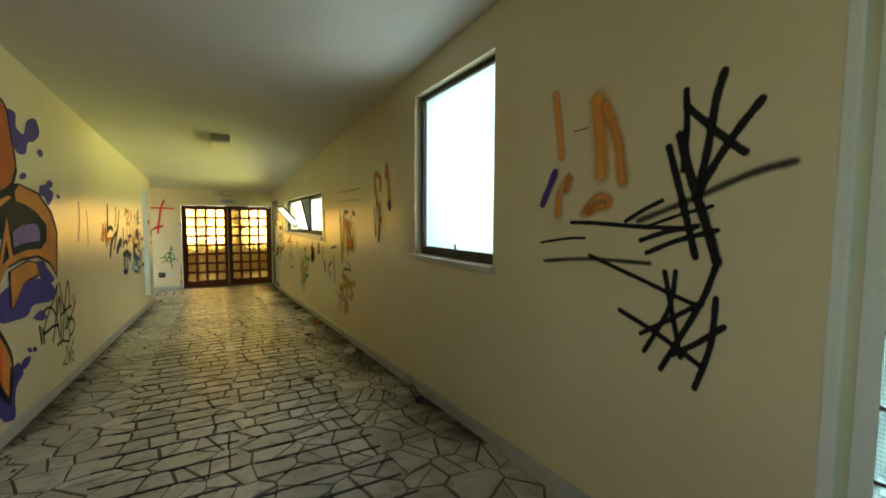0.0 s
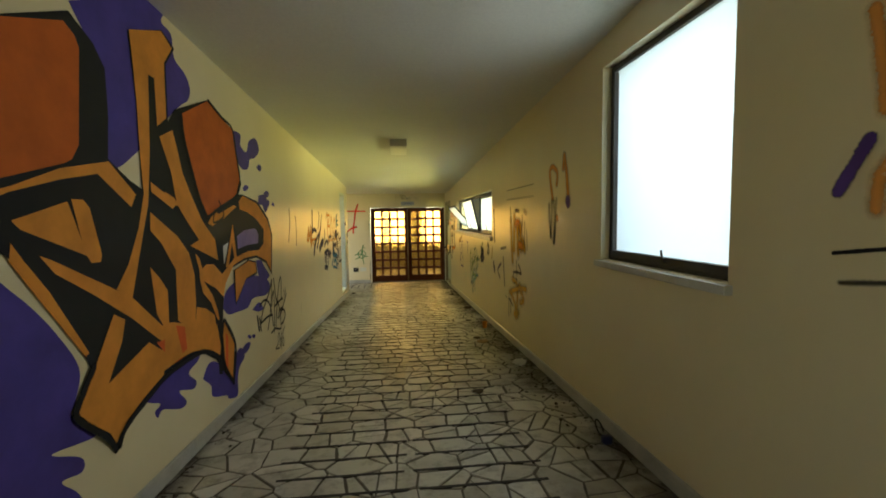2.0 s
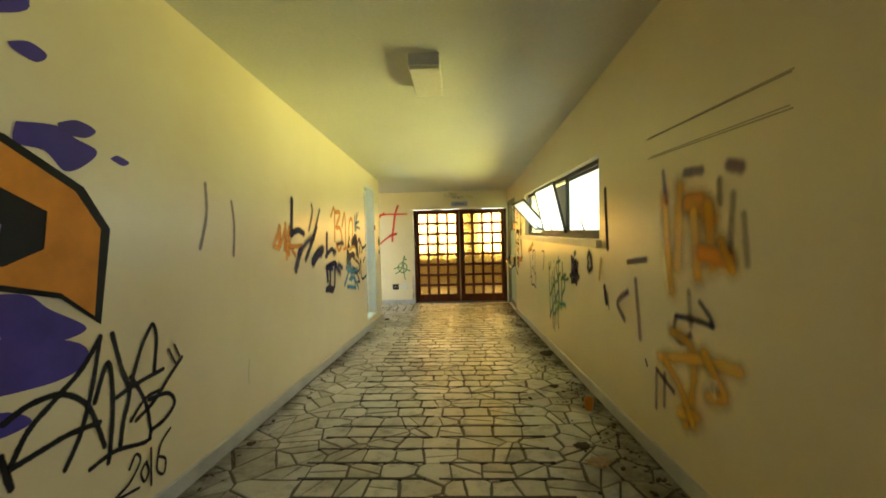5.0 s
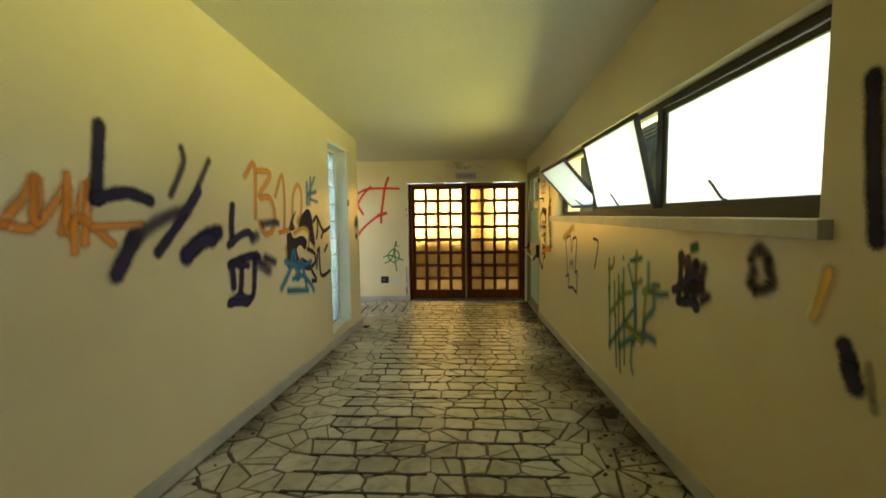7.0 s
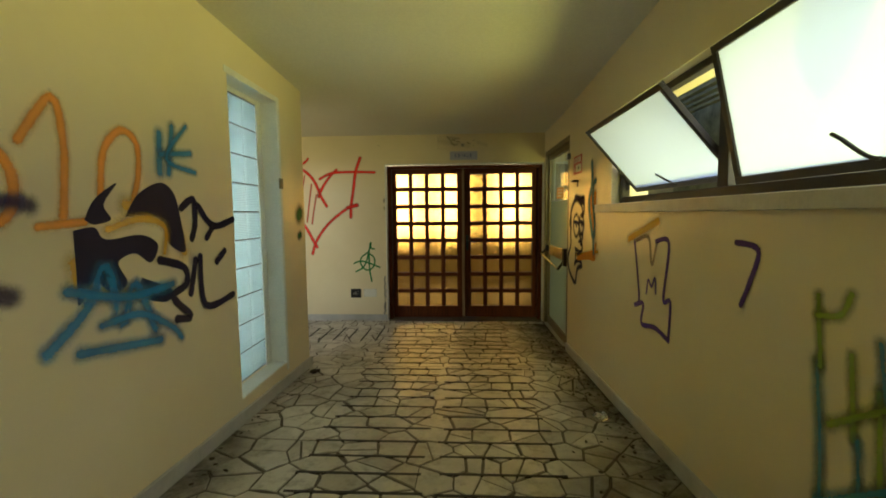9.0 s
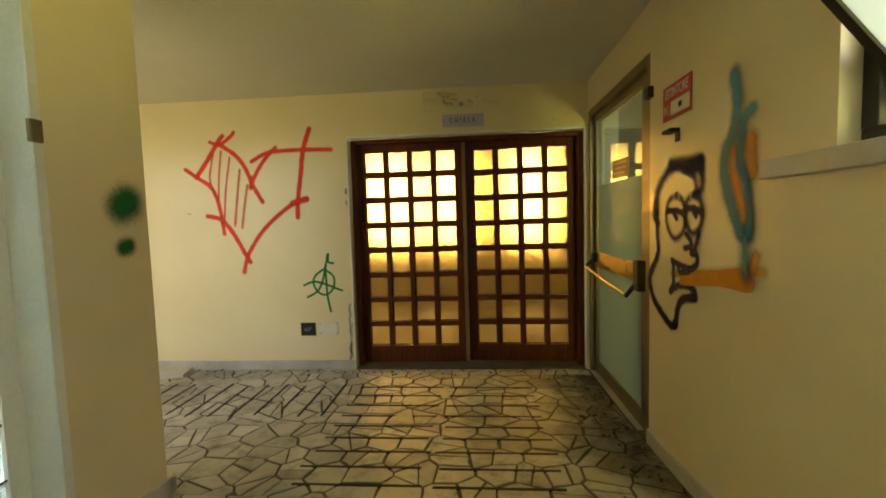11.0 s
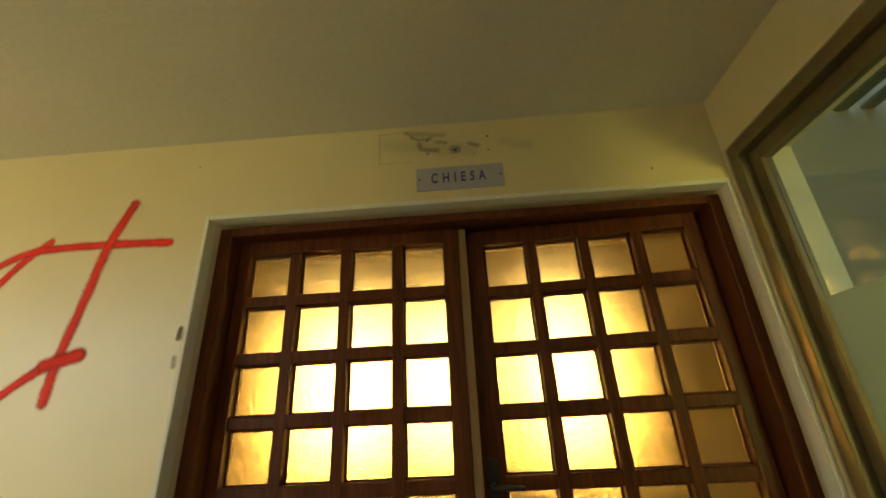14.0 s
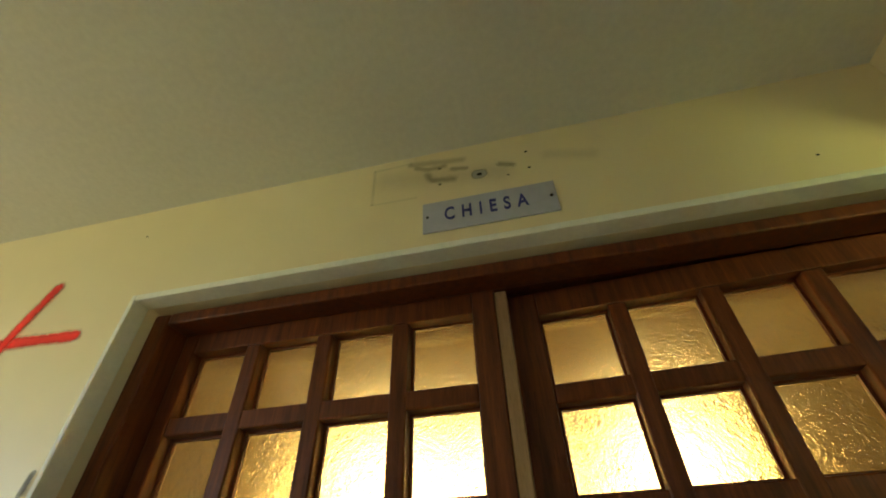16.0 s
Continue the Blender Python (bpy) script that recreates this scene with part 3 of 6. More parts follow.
wall("church_wall_south", CHURCH, lambda u, v, d: (u, 12.385 + d, v), -3.6, 4.2, -0.3, 4.4, 0.05, [(-0.86, 1.36, -0.31, 2.2)], "inner face of the church wall")
boxpart("church_ceiling", (-3.9, 4.5, 12.38, 15.5, 4.0, 4.2), CHURCH, bevel=0)
structure(bpy.data.objects["church_ceiling"], "cream church ceiling", "ceiling")
boxpart("church_floor", (-3.9, 4.5, 12.39, 15.5, -0.25, -0.002), surface("dark_church_floor", (0.025, 0.02, 0.012), (0.06, 0.045, 0.03), 0.7, 2, 30), bevel=0)
structure(bpy.data.objects["church_floor"], "dark stone church floor", "floor")


# ---- spray paint ----
def paint(name, colour, hard=0.75, strength=1.0, rough=0.7):
    """Spray paint on the wall: it thins out towards the edge of the stroke, with fine speckle."""
    m, t, n, p = nodes_of(name)
    a = noise_at(t, 5, 4, 0.6)
    t.links.new(ramp(t, a, [(0.3, tuple(c * 0.8 for c in colour)), (0.7, tuple(min(1, c * 1.15) for c in colour))]), p.inputs["Base Color"])
    p.inputs["Roughness"].default_value = rough
    p.inputs["Specular IOR Level"].default_value = 0.25
    if hard < 1 or strength < 1:
        uv = n.new("ShaderNodeTexCoord")
        ln = n.new("ShaderNodeVectorMath")
        ln.operation = "LENGTH"
        t.links.new(uv.outputs["UV"], ln.inputs[0])
        sp = n.new("ShaderNodeMath")
        sp.operation = "MULTIPLY_ADD"
        sp.inputs[1].default_value, sp.inputs[2].default_value = 0.5, -0.25
        t.links.new(noise_at(t, 130, 2, 0.7), sp.inputs[0])
        ad = n.new("ShaderNodeMath")
        t.links.new(ln.outputs["Value"], ad.inputs[0])
        t.links.new(sp.outputs[0], ad.inputs[1])
        mr = n.new("ShaderNodeMapRange")
        mr.interpolation_type = "SMOOTHSTEP"
        mr.inputs["From Min"].default_value, mr.inputs["From Max"].default_value = hard, 1.0
        mr.inputs["To Min"].default_value, mr.inputs["To Max"].default_value = strength, 0.0
        t.links.new(ad.outputs[0], mr.inputs[0])
        t.links.new(mr.outputs[0], p.inputs["Alpha"])
    return m


INK = paint("black_spray", (0.012, 0.012, 0.012), 0.55)
SOFT = paint("thin_black_spray", (0.02, 0.02, 0.018), 0.1, 0.8)
DARK = paint("worn_dark_spray", (0.07, 0.055, 0.05), 0.15, 0.5)
STAIN = paint("sooty_smudge", (0.10, 0.08, 0.05), 0.0, 0.13)
SMEAR = paint("dark_rubbed_smear", (0.12, 0.10, 0.07), 0.0, 0.32)
CHIP = paint("bare_plaster_chip", (0.40, 0.38, 0.32), 0.7, 0.95)
GREY = paint("grey_pencil_line", (0.20, 0.16, 0.11), 0.3, 0.45)
ORANGE = paint("orange_mural_paint", (0.66, 0.25, 0.035), 1.0)
ORED = paint("burnt_orange_mural_paint", (0.52, 0.11, 0.014), 1.0)
RED = paint("red_spray", (0.80, 0.036, 0.022), 0.2, 0.95)
REDTHIN = paint("thin_red_spray", (0.84, 0.07, 0.035), 0.1, 0.6)
MURALRED = paint("orange_red_mural_paint", (0.70, 0.115, 0.02), 1.0)
PURPLE = paint("purple_mural_paint", (0.07, 0.048, 0.26), 1.0)
LILAC = paint("lilac_mural_paint", (0.24, 0.17, 0.40), 1.0)
WHITE = paint("white_mural_paint", (0.72, 0.70, 0.66), 1.0)
VIOLET = paint("faded_violet_spray", (0.18, 0.085, 0.22), 0.25, 0.62)
VIOLETSOLID = paint("violet_spray", (0.10, 0.045, 0.24), 0.6, 0.95)
SPRAY = paint("faded_orange_spray", (0.88, 0.33, 0.04), 0.05, 0.72)
YELLOW = paint("faded_yellow_spray", (0.92, 0.50, 0.04), 0.0, 0.54)
NAVY = paint("navy_spray", (0.022, 0.018, 0.055), 0.35, 0.97)
NAVYSOFT = paint("thin_navy_spray", (0.05, 0.035, 0.08), 0.1, 0.8)
NAVYFILL = paint("dark_navy_fill", (0.025, 0.018, 0.035), 0.7, 0.97)
BLUE = paint("faded_blue_spray", (0.04, 0.23, 0.40), 0.05, 0.74)
BLUESMOKE = paint("pale_blue_spray", (0.06, 0.22, 0.30), 0.2, 0.75)
TEAL = paint("teal_spray", (0.03, 0.22, 0.32), 0.05, 0.66)
OLIVE = paint("olive_green_spray", (0.27, 0.40, 0.03), 0.05, 0.66)
GREEN = paint("green_spray", (0.01, 0.19, 0.05), 0.6, 0.95)
GREENSOFT = paint("soft_green_spray", (0.012, 0.13, 0.03), 0.2, 0.9)
ORANGEFLAT = paint("orange_flat_spray", (0.72, 0.26, 0.025), 0.6, 0.9)
layer = [0]


def on_wall(side, u, v, lift):
    return {"L": (XL + lift, u, v), "R": (XR - lift, u, v), "F": (u, YF - lift, v)}[side]


def graffiti(name, side, label):
    ob = tagged(new(name), label, "graffiti")
    ob["side"], ob["lift"] = side, 0.0015 + 0.0006 * (layer[0] % 4)
    return ob


def smooth(points, per=6):
    """Points along a curve that runs through the given ones."""
    if len(points) < 3:
        return [tuple(a + (b - a) * k / per for a, b in zip(points[0], points[-1])) for k in range(per + 1)]
    out = []
    for i in range(len(points) - 1):
        p0, p1, p2, p3 = points[max(i - 1, 0)], points[i], points[i + 1], points[min(i + 2, len(points) - 1)]
        for k in range(per):
            s = k / per
            out.append(tuple(0.5 * (2 * b + (c - a) * s + (2 * a - 5 * b + 4 * c - d) * s * s + (3 * b - a - 3 * c + d) * s ** 3) for a, b, c, d in zip(p0, p1, p2, p3)))
    return out + [points[-1]]


def stroke(art, material, width, points):
    layer[0] += 1
    lift = art["lift"] + 0.00022 * len(art.children)
    line = [Vector((*p, 0)) for p in smooth(points)]
    r = width * (0.78 if material is RED else 0.47 if material in (INK, VIOLETSOLID, GREEN) else 0.70)
    # rounded ends: two more stations beyond each end, at which the paint thins out
    a, b = (line[0] - line[1]).normalized(), (line[-1] - line[-2]).normalized()
    stations = [(line[0] + a * r, -1.0)] + [(p, 0.0) for p in line] + [(line[-1] + b * r, 1.0)]
    bm = bmesh.new()
    uv = bm.loops.layers.uv.new("UVMap")
    rows = []
    for i, (p, s) in enumerate(stations):
        d = (stations[min(i + 1, len(stations) - 1)][0] - stations[max(i - 1, 0)][0]).normalized()
        n = Vector((-d.y, d.x, 0)) * r * (1 + 0.06 * math.sin(i * 1.7 + layer[0]))
        rows.append([(bm.verts.new(on_wall(art["side"], *(p + n * k).xy, lift)), (s, k)) for k in (-1, 0, 1)])
    for p, q in zip(rows, rows[1:]):
        for k in (0, 1):
            four = (p[k], p[k + 1], q[k + 1], q[k])
            f = bm.faces.new([c[0] for c in four])
            for loop, c in zip(f.loops, four):
                loop[uv].uv = c[1]
    return part("stroke", bm, material, art)


def patch(art, material, rounded, points):
    layer[0] += 1
    lift = art["lift"] + 0.00022 * len(art.children)
    if rounded:
        ring = smooth(points + points[:1], 5)[:-1]
    else:
        ring = points
    bm = bmesh.new()
    f = bm.faces.new([bm.verts.new(on_wall(art["side"], *p, lift)) for p in ring])
    bm.loops.layers.uv.new("UVMap")
    bm.normal_update()
    bmesh.ops.triangulate(bm, faces=bm.faces[:])
    return part("paint_patch", bm, material, art)


# ---- graffiti ----
art = graffiti("mural", "L", "large orange and black lettering mural with purple clouds on the wall")
patch(art, PURPLE, True, [(1.65, 1.67), (1.73, 1.58), (1.80, 1.51), (1.89, 1.40), (1.99, 1.23), (1.96, 1.11), (1.94, 1.06), (2.05, 0.96), (2.03, 0.93), (1.86, 0.97), (1.85, 0.96), (1.95, 0.90), (1.98, 0.86), (1.96, 0.83), (1.87, 0.85), (1.94, 0.76), (1.95, 0.68), (1.58, 0.96)])
patch(art, PURPLE, True, [(2.08, 2.62), (2.90, 3.07), (2.72, 2.85), (2.81, 2.81), (2.83, 2.69), (2.94, 2.64), (2.99, 2.57), (2.95, 2.49), (2.82, 2.41), (2.24, 2.00), (2.22, 2.40)])
patch(art, PURPLE, True, [(2.45, 0.96), (2.63, 1.04), (2.86, 1.03), (2.92, 0.97), (2.88, 0.94), (2.78, 0.91), (2.86, 0.83), (2.82, 0.80), (2.67, 0.85), (2.74, 0.76), (2.67, 0.75), (2.51, 0.82), (2.46, 0.80), (2.44, 0.84), (2.49, 0.86), (2.38, 0.92)])
patch(art, PURPLE, True, [(2.94, 0.81), (3.03, 0.88), (3.17, 0.83), (3.39, 0.63), (3.43, 0.78), (3.55, 0.82), (3.62, 0.73), (3.51, 0.68), (3.47, 0.61), (3.45, 0.49), (3.30, 0.53), (3.26, 0.57), (3.06, 0.65), (3.04, 0.73)])
patch(art, PURPLE, True, [(3.28, 1.18), (3.33, 1.28), (3.51, 1.33), (3.89, 1.33), (4.25, 1.24), (4.32, 1.15), (4.19, 1.11), (3.87, 1.14), (3.74, 1.09), (3.53, 1.10), (3.36, 1.12)])
patch(art, PURPLE, True, [(3.83, 1.05), (4.00, 1.08), (4.10, 1.01), (3.99, 1.00)])
patch(art, PURPLE, True, [(3.98, 1.45), (4.11, 1.43), (4.18, 1.37), (4.32, 1.27), (4.17, 1.25), (4.02, 1.31)])
patch(art, PURPLE, True, [(3.53, 2.45), (3.75, 2.46), (3.75, 2.37), (3.87, 2.34), (3.94, 2.44), (4.11, 2.49), (4.18, 2.40), (4.06, 2.32), (3.94, 2.29), (3.89, 2.21), (3.77, 2.19), (3.69, 2.22), (3.63, 2.27)])
patch(art, PURPLE, True, [(4.10, 2.25), (4.17, 2.28), (4.23, 2.26), (4.19, 2.22), (4.12, 2.23)])
patch(art, PURPLE, True, [(3.75, 2.04), (3.81, 2.07), (3.88, 2.06), (3.84, 2.03), (3.77, 2.02)])
patch(art, PURPLE, True, [(4.11, 2.00), (4.25, 2.02), (4.32, 1.99), (4.41, 1.96), (4.36, 1.90), (4.27, 1.86), (4.20, 1.92), (4.10, 1.93)])
patch(art, PURPLE, True, [(4.25, 2.03), (4.33, 2.06), (4.41, 2.04), (4.36, 2.00), (4.27, 2.00)])
patch(art, PURPLE, True, [(4.47, 1.94), (4.51, 1.96), (4.57, 1.94), (4.53, 1.92)])
patch(art, PURPLE, True, [(3.58, 0.80), (3.65, 0.82), (3.75, 0.80), (3.71, 0.76), (3.62, 0.75)])
patch(art, PURPLE, True, [(3.69, 0.87), (3.73, 0.87), (3.78, 0.84), (3.74, 0.83)])
patch(art, PURPLE, True, [(3.79, 0.84), (3.83, 0.85), (3.87, 0.82), (3.82, 0.81)])
patch(art, INK, False, [(1.72, 2.40), (2.07, 2.58), (2.19, 2.51), (2.25, 2.43), (2.25, 2.23), (2.23, 2.05), (2.37, 1.97), (2.45, 1.94), (2.45, 2.36), (2.42, 2.66), (2.71, 2.79), (2.83, 2.74), (2.73, 2.62), (2.72, 2.32), (2.79, 2.40), (3.19, 2.56), (3.31, 2.51), (3.44, 2.51), (3.60, 2.38), (3.72, 2.07), (3.64, 1.96), (3.36, 1.69), (3.14, 1.26), (3.26, 1.04), (3.44, 0.82), (3.39, 0.60), (3.18, 0.80), (3.13, 0.87), (2.96, 0.97), (2.77, 0.99), (2.55, 0.98), (2.37, 0.93), (2.23, 0.89), (2.18, 0.80), (2.13, 0.82), (2.10, 0.89), (2.01, 0.99), (1.93, 1.06), (1.97, 1.12), (2.04, 1.21), (2.03, 1.24), (1.93, 1.41), (1.84, 1.54), (1.74, 1.67), (1.66, 1.74)])
patch(art, INK, False, [(3.07, 1.78), (3.63, 1.98), (3.72, 1.99), (4.07, 1.95), (4.34, 1.81), (4.45, 1.65), (4.38, 1.27), (4.22, 1.40), (3.97, 1.47), (3.70, 1.47), (3.45, 1.44), (3.32, 1.33), (3.28, 1.21), (3.21, 0.74), (3.16, 0.76), (3.17, 1.03), (3.05, 1.17), (2.87, 1.44)])
patch(art, INK, False, [(3.27, 1.11), (3.44, 0.89), (3.38, 0.61), (3.21, 0.79), (3.22, 1.01)])
patch(art, INK, False, [(3.48, 1.42), (3.78, 1.47), (3.97, 1.44), (3.98, 1.33), (3.72, 1.32), (3.58, 1.21), (3.49, 1.16)])
patch(art, ORED, False, [(1.72, 2.40), (2.04, 2.53), (2.09, 2.50), (2.11, 2.46), (2.07, 2.08), (2.03, 2.02), (1.99, 2.00), (1.67, 1.90)])
patch(art, ORANGE, False, [(1.67, 1.87), (1.77, 1.90), (1.97, 1.98), (2.23, 2.04), (2.40, 1.91), (2.36, 1.85), (2.16, 1.98), (1.97, 1.94), (1.76, 1.88), (1.67, 1.84)])
patch(art, ORANGE, False, [(1.76, 1.79), (1.99, 1.86), (2.00, 1.84), (2.07, 1.65), (1.79, 1.76)])
patch(art, ORANGE, False, [(2.01, 1.87), (2.07, 1.87), (2.10, 1.84), (2.15, 1.65), (2.14, 1.62), (2.09, 1.62), (2.06, 1.66)])
patch(art, ORANGE, False, [(1.75, 1.72), (1.79, 1.66), (1.88, 1.54), (2.04, 1.27), (2.02, 1.26), (1.85, 1.50), (1.74, 1.66)])
patch(art, ORANGE, False, [(2.43, 2.67), (2.70, 2.78), (2.80, 2.73), (2.71, 2.62), (2.70, 2.33), (2.61, 2.27), (2.61, 2.51), (2.56, 2.51), (2.53, 2.12), (2.49, 1.87), (2.40, 1.64), (2.32, 1.43), (2.22, 1.49), (2.31, 1.59), (2.40, 1.75), (2.46, 1.92), (2.45, 2.10), (2.45, 2.36), (2.44, 2.55)])
patch(art, ORANGE, False, [(1.85, 1.67), (1.90, 1.65), (2.18, 1.51), (2.33, 1.43), (2.54, 1.25), (2.60, 1.26), (2.60, 1.12), (2.53, 1.17), (2.30, 1.35), (2.09, 1.49), (1.91, 1.60)])
patch(art, ORANGE, False, [(2.52, 1.98), (2.62, 1.94), (2.76, 1.89), (2.71, 1.85), (2.52, 1.93)])
patch(art, ORANGE, False, [(2.50, 1.83), (2.74, 1.70), (2.85, 1.60), (2.90, 1.47), (2.90, 1.30), (2.88, 1.18), (2.79, 1.18), (2.69, 1.24), (2.70, 1.52), (2.58, 1.67), (2.49, 1.74)])
patch(art, ORANGE, False, [(2.47, 1.56), (2.54, 1.50), (2.61, 1.42), (2.60, 1.20), (2.54, 1.26), (2.50, 1.32)])
patch(art, ORANGE, False, [(2.19, 1.39), (2.26, 1.35), (2.23, 1.26), (2.13, 1.11), (2.42, 1.20), (2.52, 1.13), (2.76, 1.17), (3.16, 1.10), (3.20, 0.94), (3.17, 0.86), (2.96, 0.99), (2.76, 1.01), (2.53, 1.00), (2.35, 0.95), (2.22, 0.90), (2.15, 0.83), (2.12, 0.90), (2.02, 0.99), (1.96, 1.06), (1.99, 1.12), (2.06, 1.20)])
patch(art, MURALRED, False, [(2.48, 1.18), (2.70, 1.16), (2.77, 1.01), (2.63, 1.02)])
patch(art, ORED, False, [(2.85, 2.39), (3.20, 2.56), (3.30, 2.53), (3.40, 2.50), (3.58, 2.46), (3.63, 2.28), (3.68, 2.10), (3.60, 1.98), (3.32, 1.88), (3.10, 1.80), (3.02, 1.91), (2.94, 2.08), (2.87, 2.26)])
patch(art, ORANGE, False, [(2.62, 2.22), (2.75, 2.28), (2.79, 2.18), (2.83, 2.06), (2.92, 1.93), (3.04, 1.78), (3.20, 1.66), (3.23, 1.52), (3.05, 1.58), (2.87, 1.64), (2.98, 1.67), (2.84, 1.79), (2.75, 1.88), (2.71, 2.05)])
patch(art, ORANGE, False, [(2.64, 1.94), (2.73, 1.91), (2.76, 1.87), (2.69, 1.87), (2.63, 1.91)])
patch(art, ORANGE, False, [(2.92, 1.59), (2.97, 1.56), (3.00, 1.49), (3.05, 1.51), (3.16, 1.50), (3.28, 1.42), (3.50, 1.51), (3.79, 1.54), (4.04, 1.53), (4.17, 1.58), (4.19, 1.71), (4.00, 1.80), (3.82, 1.85), (3.65, 1.87), (3.64, 1.93), (3.72, 1.98), (4.04, 1.93), (4.30, 1.79), (4.40, 1.65), (4.35, 1.31), (4.22, 1.42), (3.97, 1.49), (3.70, 1.49), (3.48, 1.46), (3.33, 1.35), (3.28, 1.26), (3.17, 1.34), (3.01, 1.41), (3.12, 1.30), (3.18, 1.19), (3.20, 1.12), (3.17, 1.13), (3.09, 1.26), (2.99, 1.34), (2.96, 1.43), (2.96, 1.49)])
patch(art, ORANGE, False, [(3.11, 1.77), (3.22, 1.86), (3.27, 1.83), (3.54, 1.90), (3.59, 1.89), (3.35, 1.80), (3.17, 1.75)])
patch(art, ORANGE, False, [(3.50, 1.76), (3.55, 1.50), (3.50, 1.51), (3.47, 1.62), (3.39, 1.46), (3.34, 1.46)])
patch(art, ORANGE, False, [(3.50, 1.42), (3.78, 1.46), (3.94, 1.43), (3.95, 1.35), (3.71, 1.33), (3.57, 1.23), (3.49, 1.18)])
patch(art, ORANGE, False, [(3.27, 1.09), (3.42, 0.89), (3.36, 0.64), (3.24, 0.79), (3.23, 0.98)])
patch(art, MURALRED, False, [(3.28, 1.01), (3.32, 0.97), (3.29, 0.74), (3.25, 0.77)])
patch(art, ORANGE, False, [(2.90, 1.27), (3.01, 1.24), (3.13, 1.17), (3.15, 1.03), (3.15, 0.90), (3.03, 0.97), (2.83, 1.02), (2.68, 1.03), (2.53, 1.02), (2.56, 1.26), (2.65, 1.24), (2.84, 1.18), (2.88, 1.20)])
patch(art, MURALRED, False, [(2.66, 1.22), (2.75, 1.19), (2.76, 1.06), (2.71, 1.05)])
patch(art, LILAC, False, [(3.57, 1.67), (3.72, 1.71), (3.96, 1.72), (4.04, 1.66), (4.02, 1.59), (3.77, 1.59), (3.57, 1.57)])
patch(art, WHITE, False, [(3.31, 1.61), (3.40, 1.63), (3.36, 1.55), (3.31, 1.48)])
patch(art, LILAC, False, [(3.92, 1.71), (3.99, 1.71), (4.04, 1.66), (3.99, 1.64)])
stroke(art, INK, 0.034, [(2.851, 2.389), (2.866, 2.260), (2.936, 2.085), (3.017, 1.914), (3.105, 1.805)])
stroke(art, INK, 0.030, [(3.105, 1.805), (3.316, 1.880), (3.596, 1.975), (3.678, 2.104), (3.632, 2.282), (3.576, 2.460), (3.401, 2.503), (3.202, 2.563)])
stroke(art, INK, 0.022, [(3.216, 1.856), (3.185, 1.773), (3.347, 1.819), (3.284, 1.917)])
stroke(art, INK, 0.030, [(2.530, 1.009), (2.681, 1.014), (2.825, 1.010), (3.027, 0.956), (3.162, 0.879)])
for edge in ([(2.14, 0.82), (2.22, 0.885), (2.36, 0.935), (2.54, 0.985), (2.77, 0.995), (2.97, 0.975), (3.18, 0.86)], [(2.14, 0.82), (2.09, 0.90), (1.99, 1.00), (1.945, 1.06), (1.98, 1.12), (2.05, 1.21)], [(3.27, 1.10), (3.43, 0.88), (3.37, 0.62)], [(3.37, 0.62), (3.24, 0.79), (3.22, 0.98)]):
    stroke(art, INK, 0.040, edge)
art = graffiti("signature_tag", "L", "black marker signature tag with the year 2016")
stroke(art, INK, 0.040, [(3.946, 0.963), (3.973, 0.838)])
stroke(art, INK, 0.034, [(3.998, 0.940), (4.022, 0.828)])
stroke(art, INK, 0.030, [(4.015, 1.040), (4.098, 1.067), (4.207, 1.057), (4.300, 0.980), (4.347, 0.854), (4.366, 0.783)])
stroke(art, INK, 0.030, [(4.374, 1.221), (4.288, 1.123), (4.170, 1.043), (4.085, 0.984), (4.028, 0.903)])
stroke(art, INK, 0.030, [(4.027, 0.889), (4.124, 0.897), (4.224, 0.903), (4.350, 0.888)])
stroke(art, INK, 0.028, [(4.374, 1.221), (4.325, 1.034), (4.268, 0.886), (4.199, 0.785)])
stroke(art, INK, 0.032, [(4.431, 1.220), (4.464, 1.075), (4.501, 0.954), (4.462, 0.839), (4.440, 0.751)])
stroke(art, INK, 0.030, [(4.332, 0.975), (4.404, 1.112), (4.416, 0.946), (4.392, 0.772), (4.377, 0.710)])
stroke(art, INK, 0.026, [(4.295, 0.729), (4.416, 0.738), (4.589, 0.694), (4.603, 0.785), (4.584, 0.872), (4.541, 0.966), (4.511, 1.012)])
stroke(art, INK, 0.028, [(4.508, 0.976), (4.575, 1.114), (4.635, 1.196), (4.658, 1.205), (4.674, 1.139), (4.649, 0.991)])
stroke(art, INK, 0.028, [(4.435, 0.954), (4.542, 0.972), (4.705, 0.982)])
stroke(art, INK, 0.028, [(4.840, 0.999), (4.747, 0.935), (4.636, 0.854), (4.528, 0.814)])
stroke(art, INK, 0.028, [(4.606, 0.874), (4.728, 0.856), (4.770, 0.790), (4.699, 0.741), (4.614, 0.729), (4.600, 0.695)])
stroke(art, INK, 0.022, [(4.499, 0.825), (4.586, 0.888), (4.673, 0.891)])
stroke(art, INK, 0.018, [(4.748, 1.065), (4.789, 0.985)])
stroke(art, INK, 0.018, [(4.791, 1.075), (4.822, 1.011)])
stroke(art, INK, 0.018, [(4.476, 0.625), (4.514, 0.669), (4.536, 0.628), (4.471, 0.566), (4.398, 0.543), (4.521, 0.515)])
stroke(art, INK, 0.018, [(4.570, 0.605), (4.536, 0.574), (4.552, 0.524), (4.581, 0.555), (4.570, 0.599)])
stroke(art, INK, 0.018, [(4.601, 0.649), (4.591, 0.485)])
stroke(art, INK, 0.018, [(4.729, 0.682), (4.661, 0.636), (4.629, 0.538), (4.670, 0.491), (4.687, 0.551), (4.645, 0.587)])
